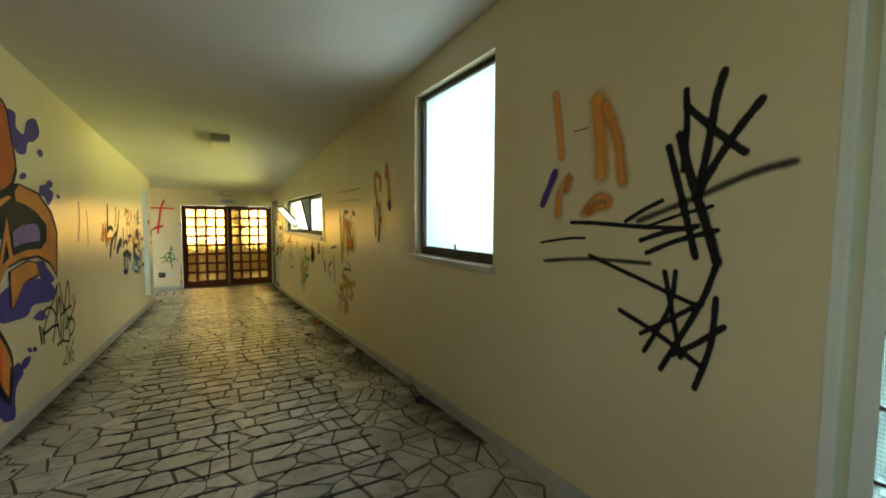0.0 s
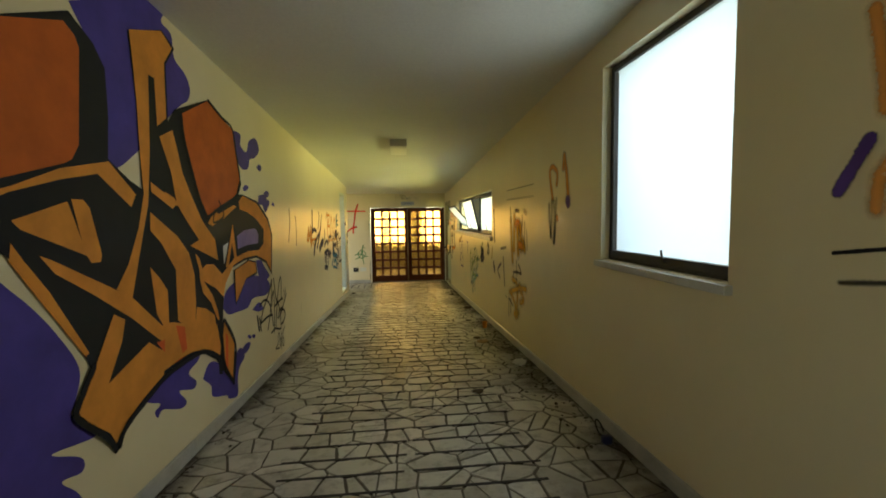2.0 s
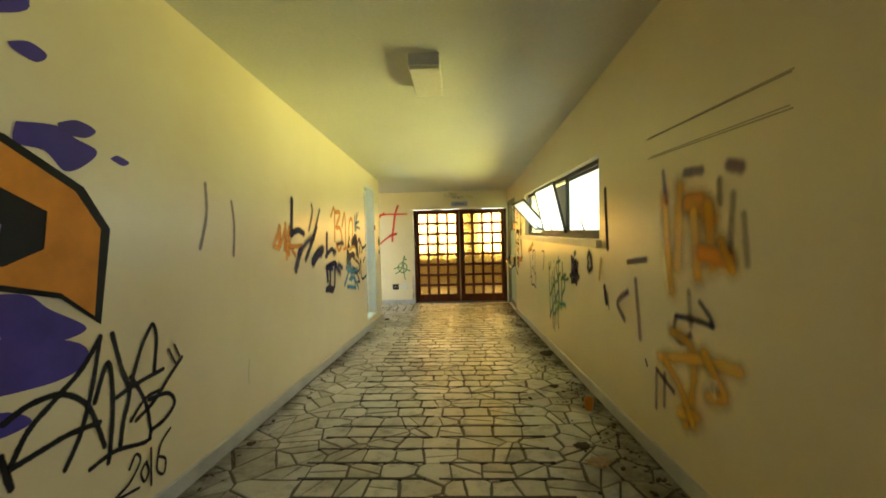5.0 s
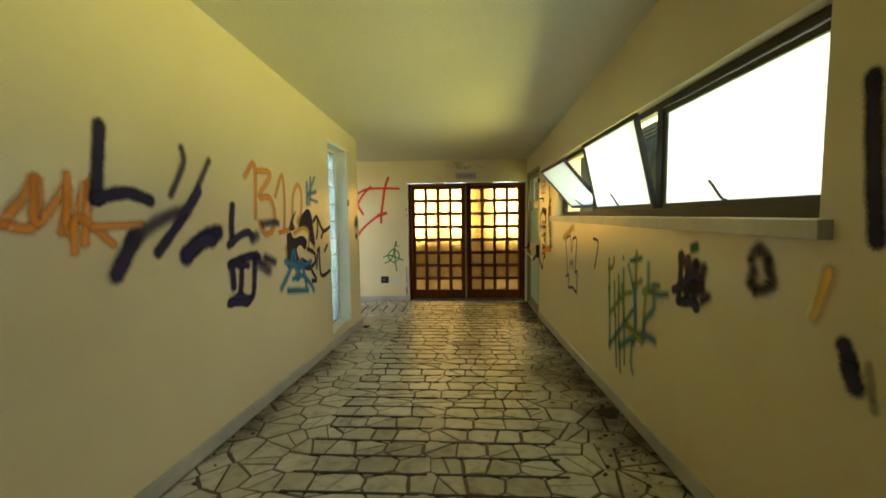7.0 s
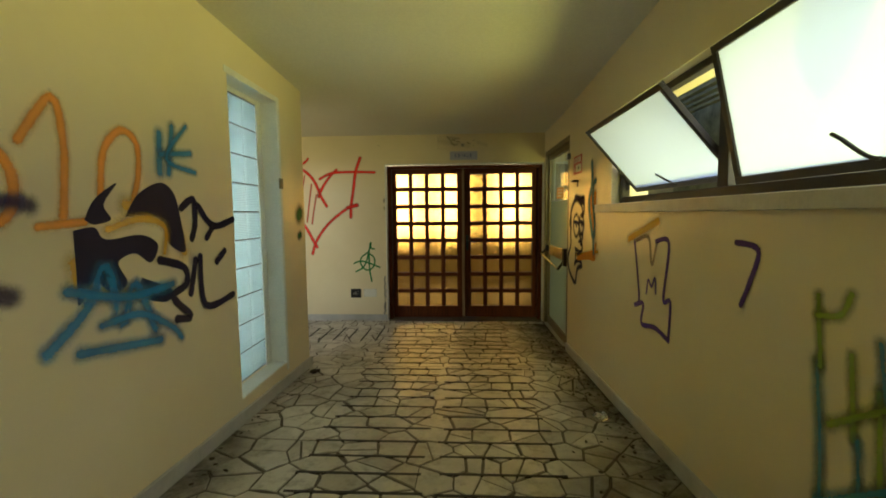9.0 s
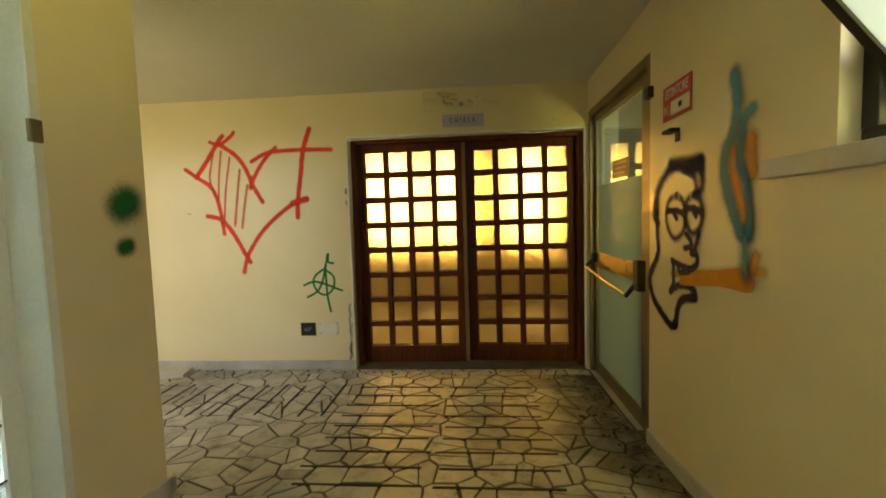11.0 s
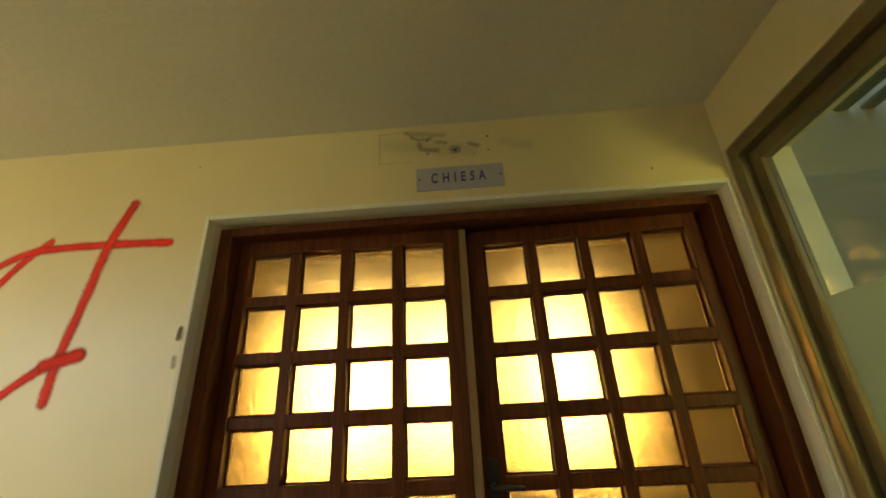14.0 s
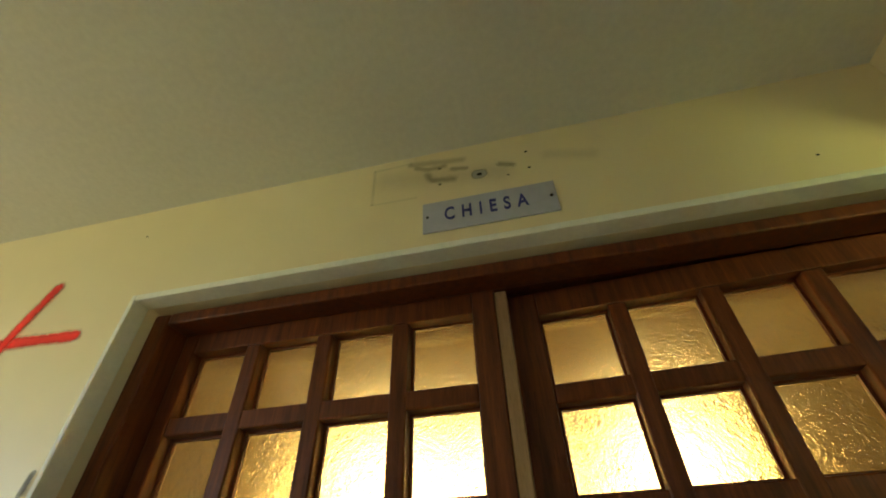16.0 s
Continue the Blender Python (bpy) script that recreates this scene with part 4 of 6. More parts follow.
art = graffiti("purple_marks", "L", "two short faded purple paint bars")
stroke(art, VIOLET, 0.03, [(5.111, 1.909), (5.109, 1.737), (5.038, 1.548)])
stroke(art, VIOLET, 0.028, [(5.374, 1.826), (5.395, 1.680), (5.374, 1.491)])
stroke(art, GREY, 0.006, [(5.509, 0.774), (5.491, 0.703), (5.491, 0.614)])
art = graffiti("black_tag", "R", "angular black spray tag of crossing strokes")
stroke(art, INK, 0.030, [(0.740, 2.183), (0.733, 2.057), (0.739, 1.927)])
stroke(art, INK, 0.036, [(0.625, 2.209), (0.646, 2.131), (0.663, 1.993), (0.683, 1.877)])
stroke(art, INK, 0.034, [(0.522, 2.102), (0.587, 2.019), (0.649, 1.920), (0.693, 1.831)])
stroke(art, INK, 0.032, [(0.736, 2.131), (0.648, 2.041), (0.584, 1.981), (0.558, 1.960)])
stroke(art, INK, 0.034, [(0.791, 2.008), (0.739, 1.832), (0.687, 1.644)])
stroke(art, INK, 0.042, [(0.754, 2.041), (0.714, 1.906), (0.655, 1.739), (0.620, 1.632)])
stroke(art, INK, 0.022, [(0.951, 1.757), (0.879, 1.797), (0.808, 1.829)])
stroke(art, SOFT, 0.026, [(0.896, 1.759), (0.709, 1.828), (0.538, 1.896), (0.437, 1.918)])
stroke(art, INK, 0.022, [(1.223, 1.751), (1.088, 1.749), (0.900, 1.738), (0.702, 1.733)])
stroke(art, INK, 0.016, [(0.870, 1.735), (0.745, 1.778), (0.641, 1.805)])
stroke(art, INK, 0.024, [(0.884, 1.688), (0.784, 1.722), (0.683, 1.742)])
stroke(art, INK, 0.024, [(0.858, 1.644), (0.750, 1.692), (0.623, 1.730)])
stroke(art, INK, 0.016, [(1.407, 1.655), (1.243, 1.680), (1.145, 1.686)])
stroke(art, SOFT, 0.018, [(1.384, 1.570), (1.141, 1.599), (0.844, 1.607)])
stroke(art, INK, 0.022, [(1.117, 1.616), (0.888, 1.549), (0.686, 1.490), (0.658, 1.499)])
stroke(art, INK, 0.028, [(0.623, 1.613), (0.658, 1.505), (0.738, 1.339), (0.787, 1.242)])
stroke(art, INK, 0.026, [(0.786, 1.583), (0.756, 1.457), (0.719, 1.304)])
stroke(art, INK, 0.024, [(0.748, 1.588), (0.767, 1.455), (0.853, 1.287)])
stroke(art, INK, 0.026, [(0.960, 1.416), (0.806, 1.363), (0.654, 1.294)])
stroke(art, INK, 0.024, [(0.868, 1.348), (0.744, 1.435), (0.658, 1.499)])
stroke(art, INK, 0.028, [(0.616, 1.518), (0.625, 1.370), (0.668, 1.216)])
stroke(art, INK, 0.026, [(0.589, 1.435), (0.677, 1.356), (0.746, 1.306)])
art = graffiti("orange_marks", "R", "faded orange and purple spray marks")
stroke(art, SPRAY, 0.05, [(1.334, 2.317), (1.315, 2.215), (1.293, 2.045)])
stroke(art, SPRAY, 0.09, [(1.10, 2.24), (1.08, 2.08), (1.07, 1.95)])
stroke(art, SPRAY, 0.06, [(1.06, 2.21), (1.00, 2.07), (0.97, 1.91)])
stroke(art, SPRAY, 0.055, [(1.15, 1.79), (1.08, 1.85), (1.03, 1.83), (1.13, 1.80)])
stroke(art, SPRAY, 0.05, [(1.304, 1.784), (1.295, 1.878), (1.237, 1.949), (1.254, 1.894)])
stroke(art, VIOLETSOLID, 0.05, [(1.328, 1.973), (1.404, 1.836)])
stroke(art, INK, 0.007, [(1.220, 2.137), (1.142, 2.139)])
art = graffiti("arch_marks", "R", "orange arch and dark bars sprayed on the wall")
stroke(art, SPRAY, 0.06, [(3.69, 1.93), (3.74, 2.07), (3.75, 2.17), (3.68, 2.19), (3.59, 2.13), (3.60, 2.04)])
stroke(art, DARK, 0.05, [(3.771, 1.878), (3.761, 1.745), (3.728, 1.611)])
stroke(art, DARK, 0.045, [(3.705, 1.910), (3.714, 1.739), (3.737, 1.615)])
stroke(art, DARK, 0.06, [(3.66, 1.90), (3.64, 1.73), (3.66, 1.57)])
stroke(art, DARK, 0.05, [(3.602, 1.918), (3.619, 1.763), (3.651, 1.575)])
stroke(art, SPRAY, 0.05, [(3.586, 1.775), (3.579, 1.754)])
stroke(art, GREY, 0.008, [(5.188, 2.097), (4.178, 2.095)])
stroke(art, GREY, 0.006, [(5.208, 2.093), (4.186, 2.088)])
stroke(art, GREY, 0.007, [(5.193, 1.984), (4.180, 1.972)])
stroke(art, GREY, 0.006, [(5.163, 1.991), (4.192, 1.984)])
stroke(art, SPRAY, 0.07, [(3.44, 2.24), (3.40, 2.13), (3.38, 2.03), (3.36, 1.92)])
stroke(art, SPRAY, 0.06, [(3.44, 2.25), (3.46, 2.15)])
stroke(art, VIOLETSOLID, 0.11, [(3.37, 1.90), (3.36, 1.88)])
art = graffiti("yellow_scribbles", "R", "faded orange-yellow scribbles and small purple letters")
stroke(art, YELLOW, 0.12, [(5.01, 1.75), (4.98, 1.49), (4.94, 1.28)])
stroke(art, YELLOW, 0.14, [(4.86, 1.79), (4.88, 1.42)])
stroke(art, SPRAY, 0.15, [(4.78, 1.71), (4.69, 1.70), (4.62, 1.63)])
stroke(art, YELLOW, 0.14, [(4.74, 1.66), (4.71, 1.38)])
stroke(art, YELLOW, 0.14, [(4.63, 1.69), (4.60, 1.44)])
stroke(art, SPRAY, 0.12, [(4.68, 1.48), (4.49, 1.47)])
stroke(art, YELLOW, 0.10, [(4.54, 1.54), (4.47, 1.43)])
stroke(art, VIOLET, 0.05, [(4.809, 1.854), (4.681, 1.847)])
stroke(art, VIOLET, 0.06, [(4.49, 1.84), (4.42, 1.82)])
stroke(art, VIOLET, 0.04, [(5.019, 1.884), (4.990, 1.732)])
stroke(art, DARK, 0.045, [(4.550, 1.788), (4.546, 1.699)])
stroke(art, DARK, 0.045, [(4.465, 1.723), (4.481, 1.508)])
stroke(art, DARK, 0.04, [(4.403, 1.642), (4.381, 1.457)])
stroke(art, VIOLET, 0.05, [(5.485, 1.192), (5.657, 1.093), (5.545, 1.004)])
stroke(art, VIOLET, 0.05, [(5.364, 1.277), (5.303, 0.943)])
stroke(art, DARK, 0.03, [(5.841, 1.132), (5.818, 1.021)])
stroke(art, DARK, 0.045, [(4.775, 1.292), (4.758, 1.142)])
stroke(art, NAVYSOFT, 0.035, [(4.685, 1.262), (4.608, 1.207), (4.596, 1.179)])
stroke(art, NAVYSOFT, 0.035, [(4.886, 1.160), (4.722, 1.175), (4.590, 1.174)])
stroke(art, VIOLET, 0.035, [(4.895, 1.145), (4.905, 1.066), (4.836, 1.039), (4.760, 1.096)])
stroke(art, VIOLET, 0.04, [(5.475, 1.385), (5.218, 1.417)])
stroke(art, YELLOW, 0.10, [(4.93, 1.07), (4.75, 1.04), (4.74, 0.84), (4.80, 0.65)])
stroke(art, YELLOW, 0.10, [(5.06, 0.90), (4.69, 1.00), (4.42, 1.04)])
stroke(art, YELLOW, 0.11, [(4.65, 1.04), (4.57, 0.96), (4.51, 0.90), (4.62, 0.86)])
stroke(art, YELLOW, 0.12, [(4.85, 0.69), (4.70, 0.73)])
stroke(art, YELLOW, 0.10, [(4.99, 0.90), (4.84, 0.81), (4.74, 0.68)])
stroke(art, INK, 0.026, [(5.224, 0.833), (5.205, 0.807)])
stroke(art, NAVYSOFT, 0.035, [(5.088, 0.824), (4.908, 0.768)])
stroke(art, VIOLET, 0.035, [(5.089, 0.801), (5.096, 0.608)])
stroke(art, VIOLET, 0.035, [(4.998, 0.827), (5.004, 0.656)])
art = graffiti("orange_scribble", "L", "faded orange scribble sprayed across the wall")
stroke(art, SPRAY, 0.05, [(5.948, 1.529), (6.019, 1.611), (6.071, 1.675), (6.046, 1.518), (5.960, 1.524)])
stroke(art, SPRAY, 0.05, [(6.060, 1.680), (6.058, 1.527), (6.178, 1.659), (6.142, 1.495)])
stroke(art, SPRAY, 0.05, [(6.177, 1.700), (6.167, 1.484), (6.260, 1.686), (6.227, 1.448)])
stroke(art, SPRAY, 0.05, [(6.183, 1.420), (6.208, 1.545), (6.353, 1.435)])
stroke(art, SPRAY, 0.045, [(6.269, 1.508), (6.509, 1.511)])
art = graffiti("dark_letters", "L", "dark blue sprayed letters")
stroke(art, NAVY, 0.062, [(6.33, 1.91), (6.31, 1.76), (6.29, 1.62)])
stroke(art, NAVY, 0.060, [(6.29, 1.62), (6.44, 1.65), (6.57, 1.62)])
stroke(art, NAVYSOFT, 0.05, [(6.803, 1.897), (6.813, 1.818), (6.708, 1.654)])
stroke(art, NAVYSOFT, 0.05, [(7.028, 1.860), (6.866, 1.631)])
stroke(art, NAVY, 0.06, [(6.92, 1.68), (6.77, 1.53), (6.60, 1.38)])
stroke(art, NAVY, 0.085, [(6.36, 1.31), (6.46, 1.45)])
stroke(art, NAVYSOFT, 0.08, [(6.46, 1.45), (6.65, 1.54), (6.82, 1.58)])
stroke(art, NAVY, 0.10, [(6.79, 1.34), (6.89, 1.40), (6.99, 1.44), (7.08, 1.45)])
stroke(art, NAVY, 0.09, [(6.80, 1.35), (6.93, 1.41), (7.02, 1.41)])
stroke(art, NAVY, 0.060, [(7.24, 1.61), (7.22, 1.50), (7.22, 1.39)])
stroke(art, NAVY, 0.055, [(7.18, 1.37), (7.27, 1.41), (7.40, 1.44), (7.46, 1.41)])
stroke(art, NAVY, 0.060, [(7.18, 1.25), (7.31, 1.27), (7.48, 1.28), (7.53, 1.26)])
stroke(art, NAVY, 0.065, [(7.20, 1.24), (7.21, 1.15), (7.21, 1.11)])
stroke(art, NAVY, 0.060, [(7.31, 1.25), (7.30, 1.13), (7.28, 1.06)])
stroke(art, NAVY, 0.060, [(7.48, 1.26), (7.46, 1.10), (7.43, 1.01), (7.35, 0.98)])
stroke(art, NAVY, 0.060, [(7.17, 1.02), (7.28, 1.03), (7.37, 0.99)])
stroke(art, NAVY, 0.050, [(7.147, 1.012), (7.228, 1.002), (7.350, 0.974)])
stroke(art, NAVY, 0.050, [(7.260, 1.238), (7.385, 1.221)])
stroke(art, NAVYSOFT, 0.09, [(7.46, 1.39), (7.52, 1.41)])
stroke(art, NAVYSOFT, 0.07, [(7.61, 1.49), (7.79, 1.50), (7.85, 1.49)])
stroke(art, NAVYSOFT, 0.11, [(7.53, 1.23), (7.67, 1.15)])
stroke(art, NAVYSOFT, 0.08, [(7.63, 1.25), (7.77, 1.20)])
art = graffiti("orange_numbers", "L", "orange painted number 1310")
stroke(art, SPRAY, 0.055, [(7.56, 1.86), (7.71, 1.87), (7.76, 1.84), (7.62, 1.72), (7.60, 1.68), (7.74, 1.68), (7.81, 1.58), (7.78, 1.45), (7.65, 1.42), (7.58, 1.50)])
stroke(art, SPRAY, 0.05, [(7.837, 1.701), (7.960, 1.866), (7.992, 1.699), (7.969, 1.444)])
stroke(art, SPRAY, 0.045, [(7.878, 1.418), (8.053, 1.432)])
stroke(art, SPRAY, 0.05, [(8.129, 1.532), (8.158, 1.713), (8.249, 1.810), (8.328, 1.771), (8.331, 1.643), (8.292, 1.519)])
stroke(art, SPRAY, 0.05, [(7.408, 1.809), (7.540, 1.898), (7.521, 1.537)])
art = graffiti("dark_hat_tag", "L", "dark hat-shaped tag with blue and yellow scribbles")
stroke(art, YELLOW, 0.10, [(8.00, 1.28), (8.04, 1.17), (8.30, 1.12)])
stroke(art, YELLOW, 0.10, [(8.25, 1.50), (8.49, 1.46), (8.60, 1.27)])
patch(art, NAVYFILL, True, [(8.05, 1.44), (8.10, 1.52), (8.21, 1.59), (8.14, 1.50), (8.17, 1.44), (8.09, 1.42)])
patch(art, NAVYFILL, True, [(8.00, 1.40), (8.09, 1.41), (8.14, 1.36), (8.32, 1.37), (8.42, 1.32), (8.37, 1.24), (8.28, 1.29), (8.19, 1.26), (8.23, 1.17), (8.15, 1.14), (8.07, 1.20), (8.00, 1.12), (8.00, 1.24)])
patch(art, NAVYFILL, True, [(8.24, 1.45), (8.32, 1.55), (8.46, 1.61), (8.55, 1.56), (8.59, 1.42), (8.61, 1.27), (8.49, 1.32), (8.44, 1.44)])
patch(art, NAVYFILL, True, [(8.31, 1.18), (8.50, 1.09), (8.45, 1.04), (8.29, 1.10)])
stroke(art, YELLOW, 0.06, [(8.15, 1.40), (8.33, 1.44), (8.47, 1.40), (8.46, 1.28)])
stroke(art, BLUE, 0.075, [(7.87, 0.98), (8.03, 1.10), (8.13, 1.25), (8.19, 1.00), (8.27, 1.16), (8.37, 0.93)])
stroke(art, BLUE, 0.07, [(7.99, 0.94), (8.40, 0.87)])
stroke(art, BLUE, 0.07, [(7.96, 1.18), (8.23, 1.11), (8.50, 1.12)])
stroke(art, BLUE, 0.06, [(8.09, 1.02), (8.29, 1.02), (8.48, 0.91), (8.54, 0.84)])
stroke(art, BLUE, 0.07, [(8.47, 1.84), (8.46, 1.66)])
stroke(art, BLUE, 0.06, [(8.56, 1.89), (8.52, 1.66)])
stroke(art, BLUE, 0.05, [(8.469, 1.744), (8.689, 1.777)])
stroke(art, BLUE, 0.045, [(8.663, 1.910), (8.509, 1.728), (8.719, 1.681)])
stroke(art, NAVYFILL, 0.034, [(8.593, 1.493), (8.688, 1.537), (8.698, 1.420), (8.663, 1.335)])
stroke(art, NAVYFILL, 0.034, [(8.724, 1.507), (8.856, 1.395), (9.060, 1.429)])
stroke(art, NAVYFILL, 0.032, [(8.856, 1.395), (8.789, 1.330)])
stroke(art, NAVYFILL, 0.034, [(8.721, 1.231), (8.749, 0.961), (9.022, 0.967)])
stroke(art, NAVYFILL, 0.034, [(8.421, 1.245), (8.587, 1.190), (8.598, 1.104), (8.497, 1.054), (8.620, 0.929), (8.514, 0.940)])
stroke(art, NAVYFILL, 0.034, [(8.681, 1.217), (8.630, 1.049)])
stroke(art, NAVYFILL, 0.034, [(8.952, 1.242), (8.871, 1.188)])
art = graffiti("green_dots", "L", "two green spray dots")
stroke(art, GREENSOFT, 0.16, [(10.11, 1.45), (10.14, 1.47)])
stroke(art, GREENSOFT, 0.08, [(10.10, 1.27), (10.13, 1.28)])
art = graffiti("castle_tag", "R", "navy outline of a little castle")
stroke(art, VIOLETSOLID, 0.035, [(8.905, 1.288), (8.761, 1.285), (8.800, 0.983), (8.726, 0.981), (8.733, 0.775)])
stroke(art, VIOLETSOLID, 0.032, [(9.195, 1.281), (9.103, 0.931), (9.160, 0.875)])
stroke(art, VIOLETSOLID, 0.038, [(9.160, 0.875), (9.044, 0.905), (9.060, 0.783), (8.888, 0.802), (8.733, 0.775)])
stroke(art, VIOLET, 0.029, [(9.158, 1.278), (9.000, 1.307), (8.949, 1.153), (8.894, 1.281)])
stroke(art, VIOLETSOLID, 0.022, [(9.004, 0.976), (8.986, 1.059), (8.942, 1.025), (8.904, 1.081), (8.889, 0.999)])
stroke(art, VIOLETSOLID, 0.032, [(8.226, 1.328), (8.104, 1.308), (8.139, 1.185), (8.183, 1.088)])
stroke(art, YELLOW, 0.09, [(9.28, 1.28), (8.89, 1.40)])
stroke(art, YELLOW, 0.05, [(10.548, 1.052), (9.898, 1.140)])
art = graffiti("blue_green_letters", "R", "blue and green sprayed letters with drips")
stroke(art, TEAL, 0.055, [(7.83, 0.99), (7.80, 0.75), (7.79, 0.55)])
stroke(art, OLIVE, 0.045, [(7.839, 1.194), (7.816, 0.981)])
stroke(art, OLIVE, 0.045, [(7.836, 1.133), (7.761, 1.152), (7.733, 1.215)])
stroke(art, OLIVE, 0.045, [(7.719, 1.046), (7.696, 0.814)])
stroke(art, TEAL, 0.045, [(7.684, 0.818), (7.662, 0.589), (7.644, 0.464)])
stroke(art, OLIVE, 0.045, [(7.635, 0.976), (7.606, 0.612)])
stroke(art, TEAL, 0.045, [(7.641, 1.103), (7.617, 0.952)])
stroke(art, TEAL, 0.045, [(7.597, 0.644), (7.571, 0.450)])
stroke(art, TEAL, 0.045, [(7.549, 1.159), (7.527, 0.810)])
stroke(art, OLIVE, 0.05, [(7.574, 1.045), (7.518, 0.840)])
stroke(art, TEAL, 0.04, [(7.516, 0.786), (7.498, 0.533)])
stroke(art, TEAL, 0.035, [(7.558, 1.245), (7.553, 1.229)])
stroke(art, TEAL, 0.045, [(7.464, 1.197), (7.368, 1.037), (7.326, 0.851)])
stroke(art, OLIVE, 0.05, [(7.770, 0.823), (7.550, 0.982), (7.411, 1.032)])
stroke(art, TEAL, 0.055, [(7.79, 0.57), (7.54, 0.78), (7.38, 0.92)])
stroke(art, TEAL, 0.045, [(7.430, 1.232), (7.270, 1.265)])
stroke(art, OLIVE, 0.055, [(7.34, 1.29), (7.34, 1.07)])
stroke(art, OLIVE, 0.05, [(7.370, 1.074), (7.256, 1.132)])
stroke(art, TEAL, 0.065, [(7.35, 1.08), (7.33, 0.85), (7.35, 0.72)])
stroke(art, OLIVE, 0.055, [(7.23, 1.07), (7.09, 1.12)])
stroke(art, TEAL, 0.055, [(7.17, 1.24), (7.16, 1.11)])
stroke(art, TEAL, 0.045, [(7.091, 1.132), (7.028, 1.139)])
stroke(art, TEAL, 0.05, [(7.134, 1.086), (7.031, 1.090), (6.930, 1.109)])
stroke(art, OLIVE, 0.055, [(7.19, 1.08), (7.21, 0.89)])
stroke(art, TEAL, 0.06, [(7.08, 1.05), (7.09, 0.99), (7.19, 0.90), (7.21, 0.78)])
stroke(art, TEAL, 0.07, [(7.58, 0.62), (7.31, 0.78), (7.14, 0.82), (7.06, 0.82)])
stroke(art, OLIVE, 0.07, [(7.49, 0.80), (7.36, 0.79), (7.24, 0.76)])
stroke(art, TEAL, 0.05, [(7.369, 0.710), (7.380, 0.590), (7.351, 0.527)])
art = graffiti("violet_scribbles", "R", "dark violet smudged scribbles")
stroke(art, NAVY, 0.050, [(6.812, 1.325), (6.815, 1.198), (6.830, 1.099)])
stroke(art, NAVY, 0.050, [(6.747, 1.316), (6.750, 1.211), (6.748, 1.114)])
stroke(art, NAVY, 0.050, [(6.680, 1.301), (6.690, 1.192), (6.669, 1.099)])
stroke(art, NAVY, 0.047, [(6.875, 1.146), (6.785, 1.179), (6.682, 1.194)])
stroke(art, NAVY, 0.050, [(6.776, 1.197), (6.701, 1.244), (6.638, 1.233)])
stroke(art, NAVY, 0.050, [(6.800, 1.099), (6.710, 1.117), (6.661, 1.105)])
stroke(art, NAVYSOFT, 0.065, [(6.64, 1.20), (6.61, 1.29)])
stroke(art, NAVYSOFT, 0.072, [(6.81, 1.32), (6.74, 1.28), (6.67, 1.29)])
stroke(art, NAVYSOFT, 0.065, [(6.76, 1.16), (6.62, 1.19)])
stroke(art, NAVYSOFT, 0.058, [(6.62, 1.14), (6.57, 1.17)])
stroke(art, GREENSOFT, 0.055, [(6.71, 1.37), (6.68, 1.38)])
stroke(art, NAVYSOFT, 0.06, [(6.309, 1.365), (6.274, 1.406), (6.223, 1.367)])
stroke(art, NAVYSOFT, 0.065, [(6.309, 1.277), (6.294, 1.317)])
stroke(art, NAVYSOFT, 0.06, [(6.221, 1.335), (6.201, 1.285), (6.277, 1.251)])
stroke(art, YELLOW, 0.06, [(5.98, 1.36), (6.02, 1.22)])
art = graffiti("dark_bar", "R", "thick dark vertical bar of paint")
stroke(art, NAVY, 0.052, [(5.89, 1.88), (5.87, 1.64), (5.85, 1.46)])
stroke(art, NAVY, 0.055, [(5.92, 1.16), (5.90, 1.12)])
stroke(art, NAVY, 0.06, [(5.90, 1.10), (5.88, 1.06)])
art = graffiti("face_drawing", "R", "navy line drawing of a cartoon profile with orange smoke")
stroke(art, NAVYSOFT, 0.075, [(10.73, 1.36), (10.73, 1.46), (10.65, 1.54), (10.55, 1.58), (10.42, 1.58), (10.31, 1.58)])
stroke(art, NAVYSOFT, 0.07, [(10.58, 1.60), (10.45, 1.58), (10.36, 1.55), (10.30, 1.57)])
stroke(art, NAVYSOFT, 0.055, [(10.31, 1.58), (10.29, 1.52), (10.29, 1.46), (10.33, 1.43)])
stroke(art, NAVYSOFT, 0.045, [(10.447, 1.552), (10.358, 1.511), (10.329, 1.449)])
stroke(art, NAVYSOFT, 0.045, [(10.364, 1.579), (10.299, 1.536)])
stroke(art, NAVYSOFT, 0.040, [(10.749, 1.414), (10.767, 1.341), (10.704, 1.301)])
stroke(art, NAVY, 0.042, [(10.731, 1.351), (10.722, 1.241), (10.712, 1.143), (10.785, 1.050)])
stroke(art, NAVY, 0.046, [(10.785, 1.050), (10.814, 0.982), (10.766, 0.887), (10.659, 0.823), (10.559, 0.785), (10.512, 0.807)])
stroke(art, NAVY, 0.044, [(10.512, 0.803), (10.492, 0.885), (10.446, 0.940), (10.336, 0.969)])
stroke(art, NAVY, 0.038, [(10.333, 0.970), (10.345, 1.003), (10.409, 1.011), (10.490, 1.000), (10.565, 0.962)])
stroke(art, NAVY, 0.030, [(10.565, 0.962), (10.536, 1.009), (10.536, 1.087), (10.544, 1.117)])
stroke(art, NAVY, 0.030, [(10.551, 1.117), (10.442, 1.100), (10.366, 1.095)])
stroke(art, NAVY, 0.034, [(10.366, 1.095), (10.319, 1.126), (10.325, 1.164), (10.367, 1.170)])
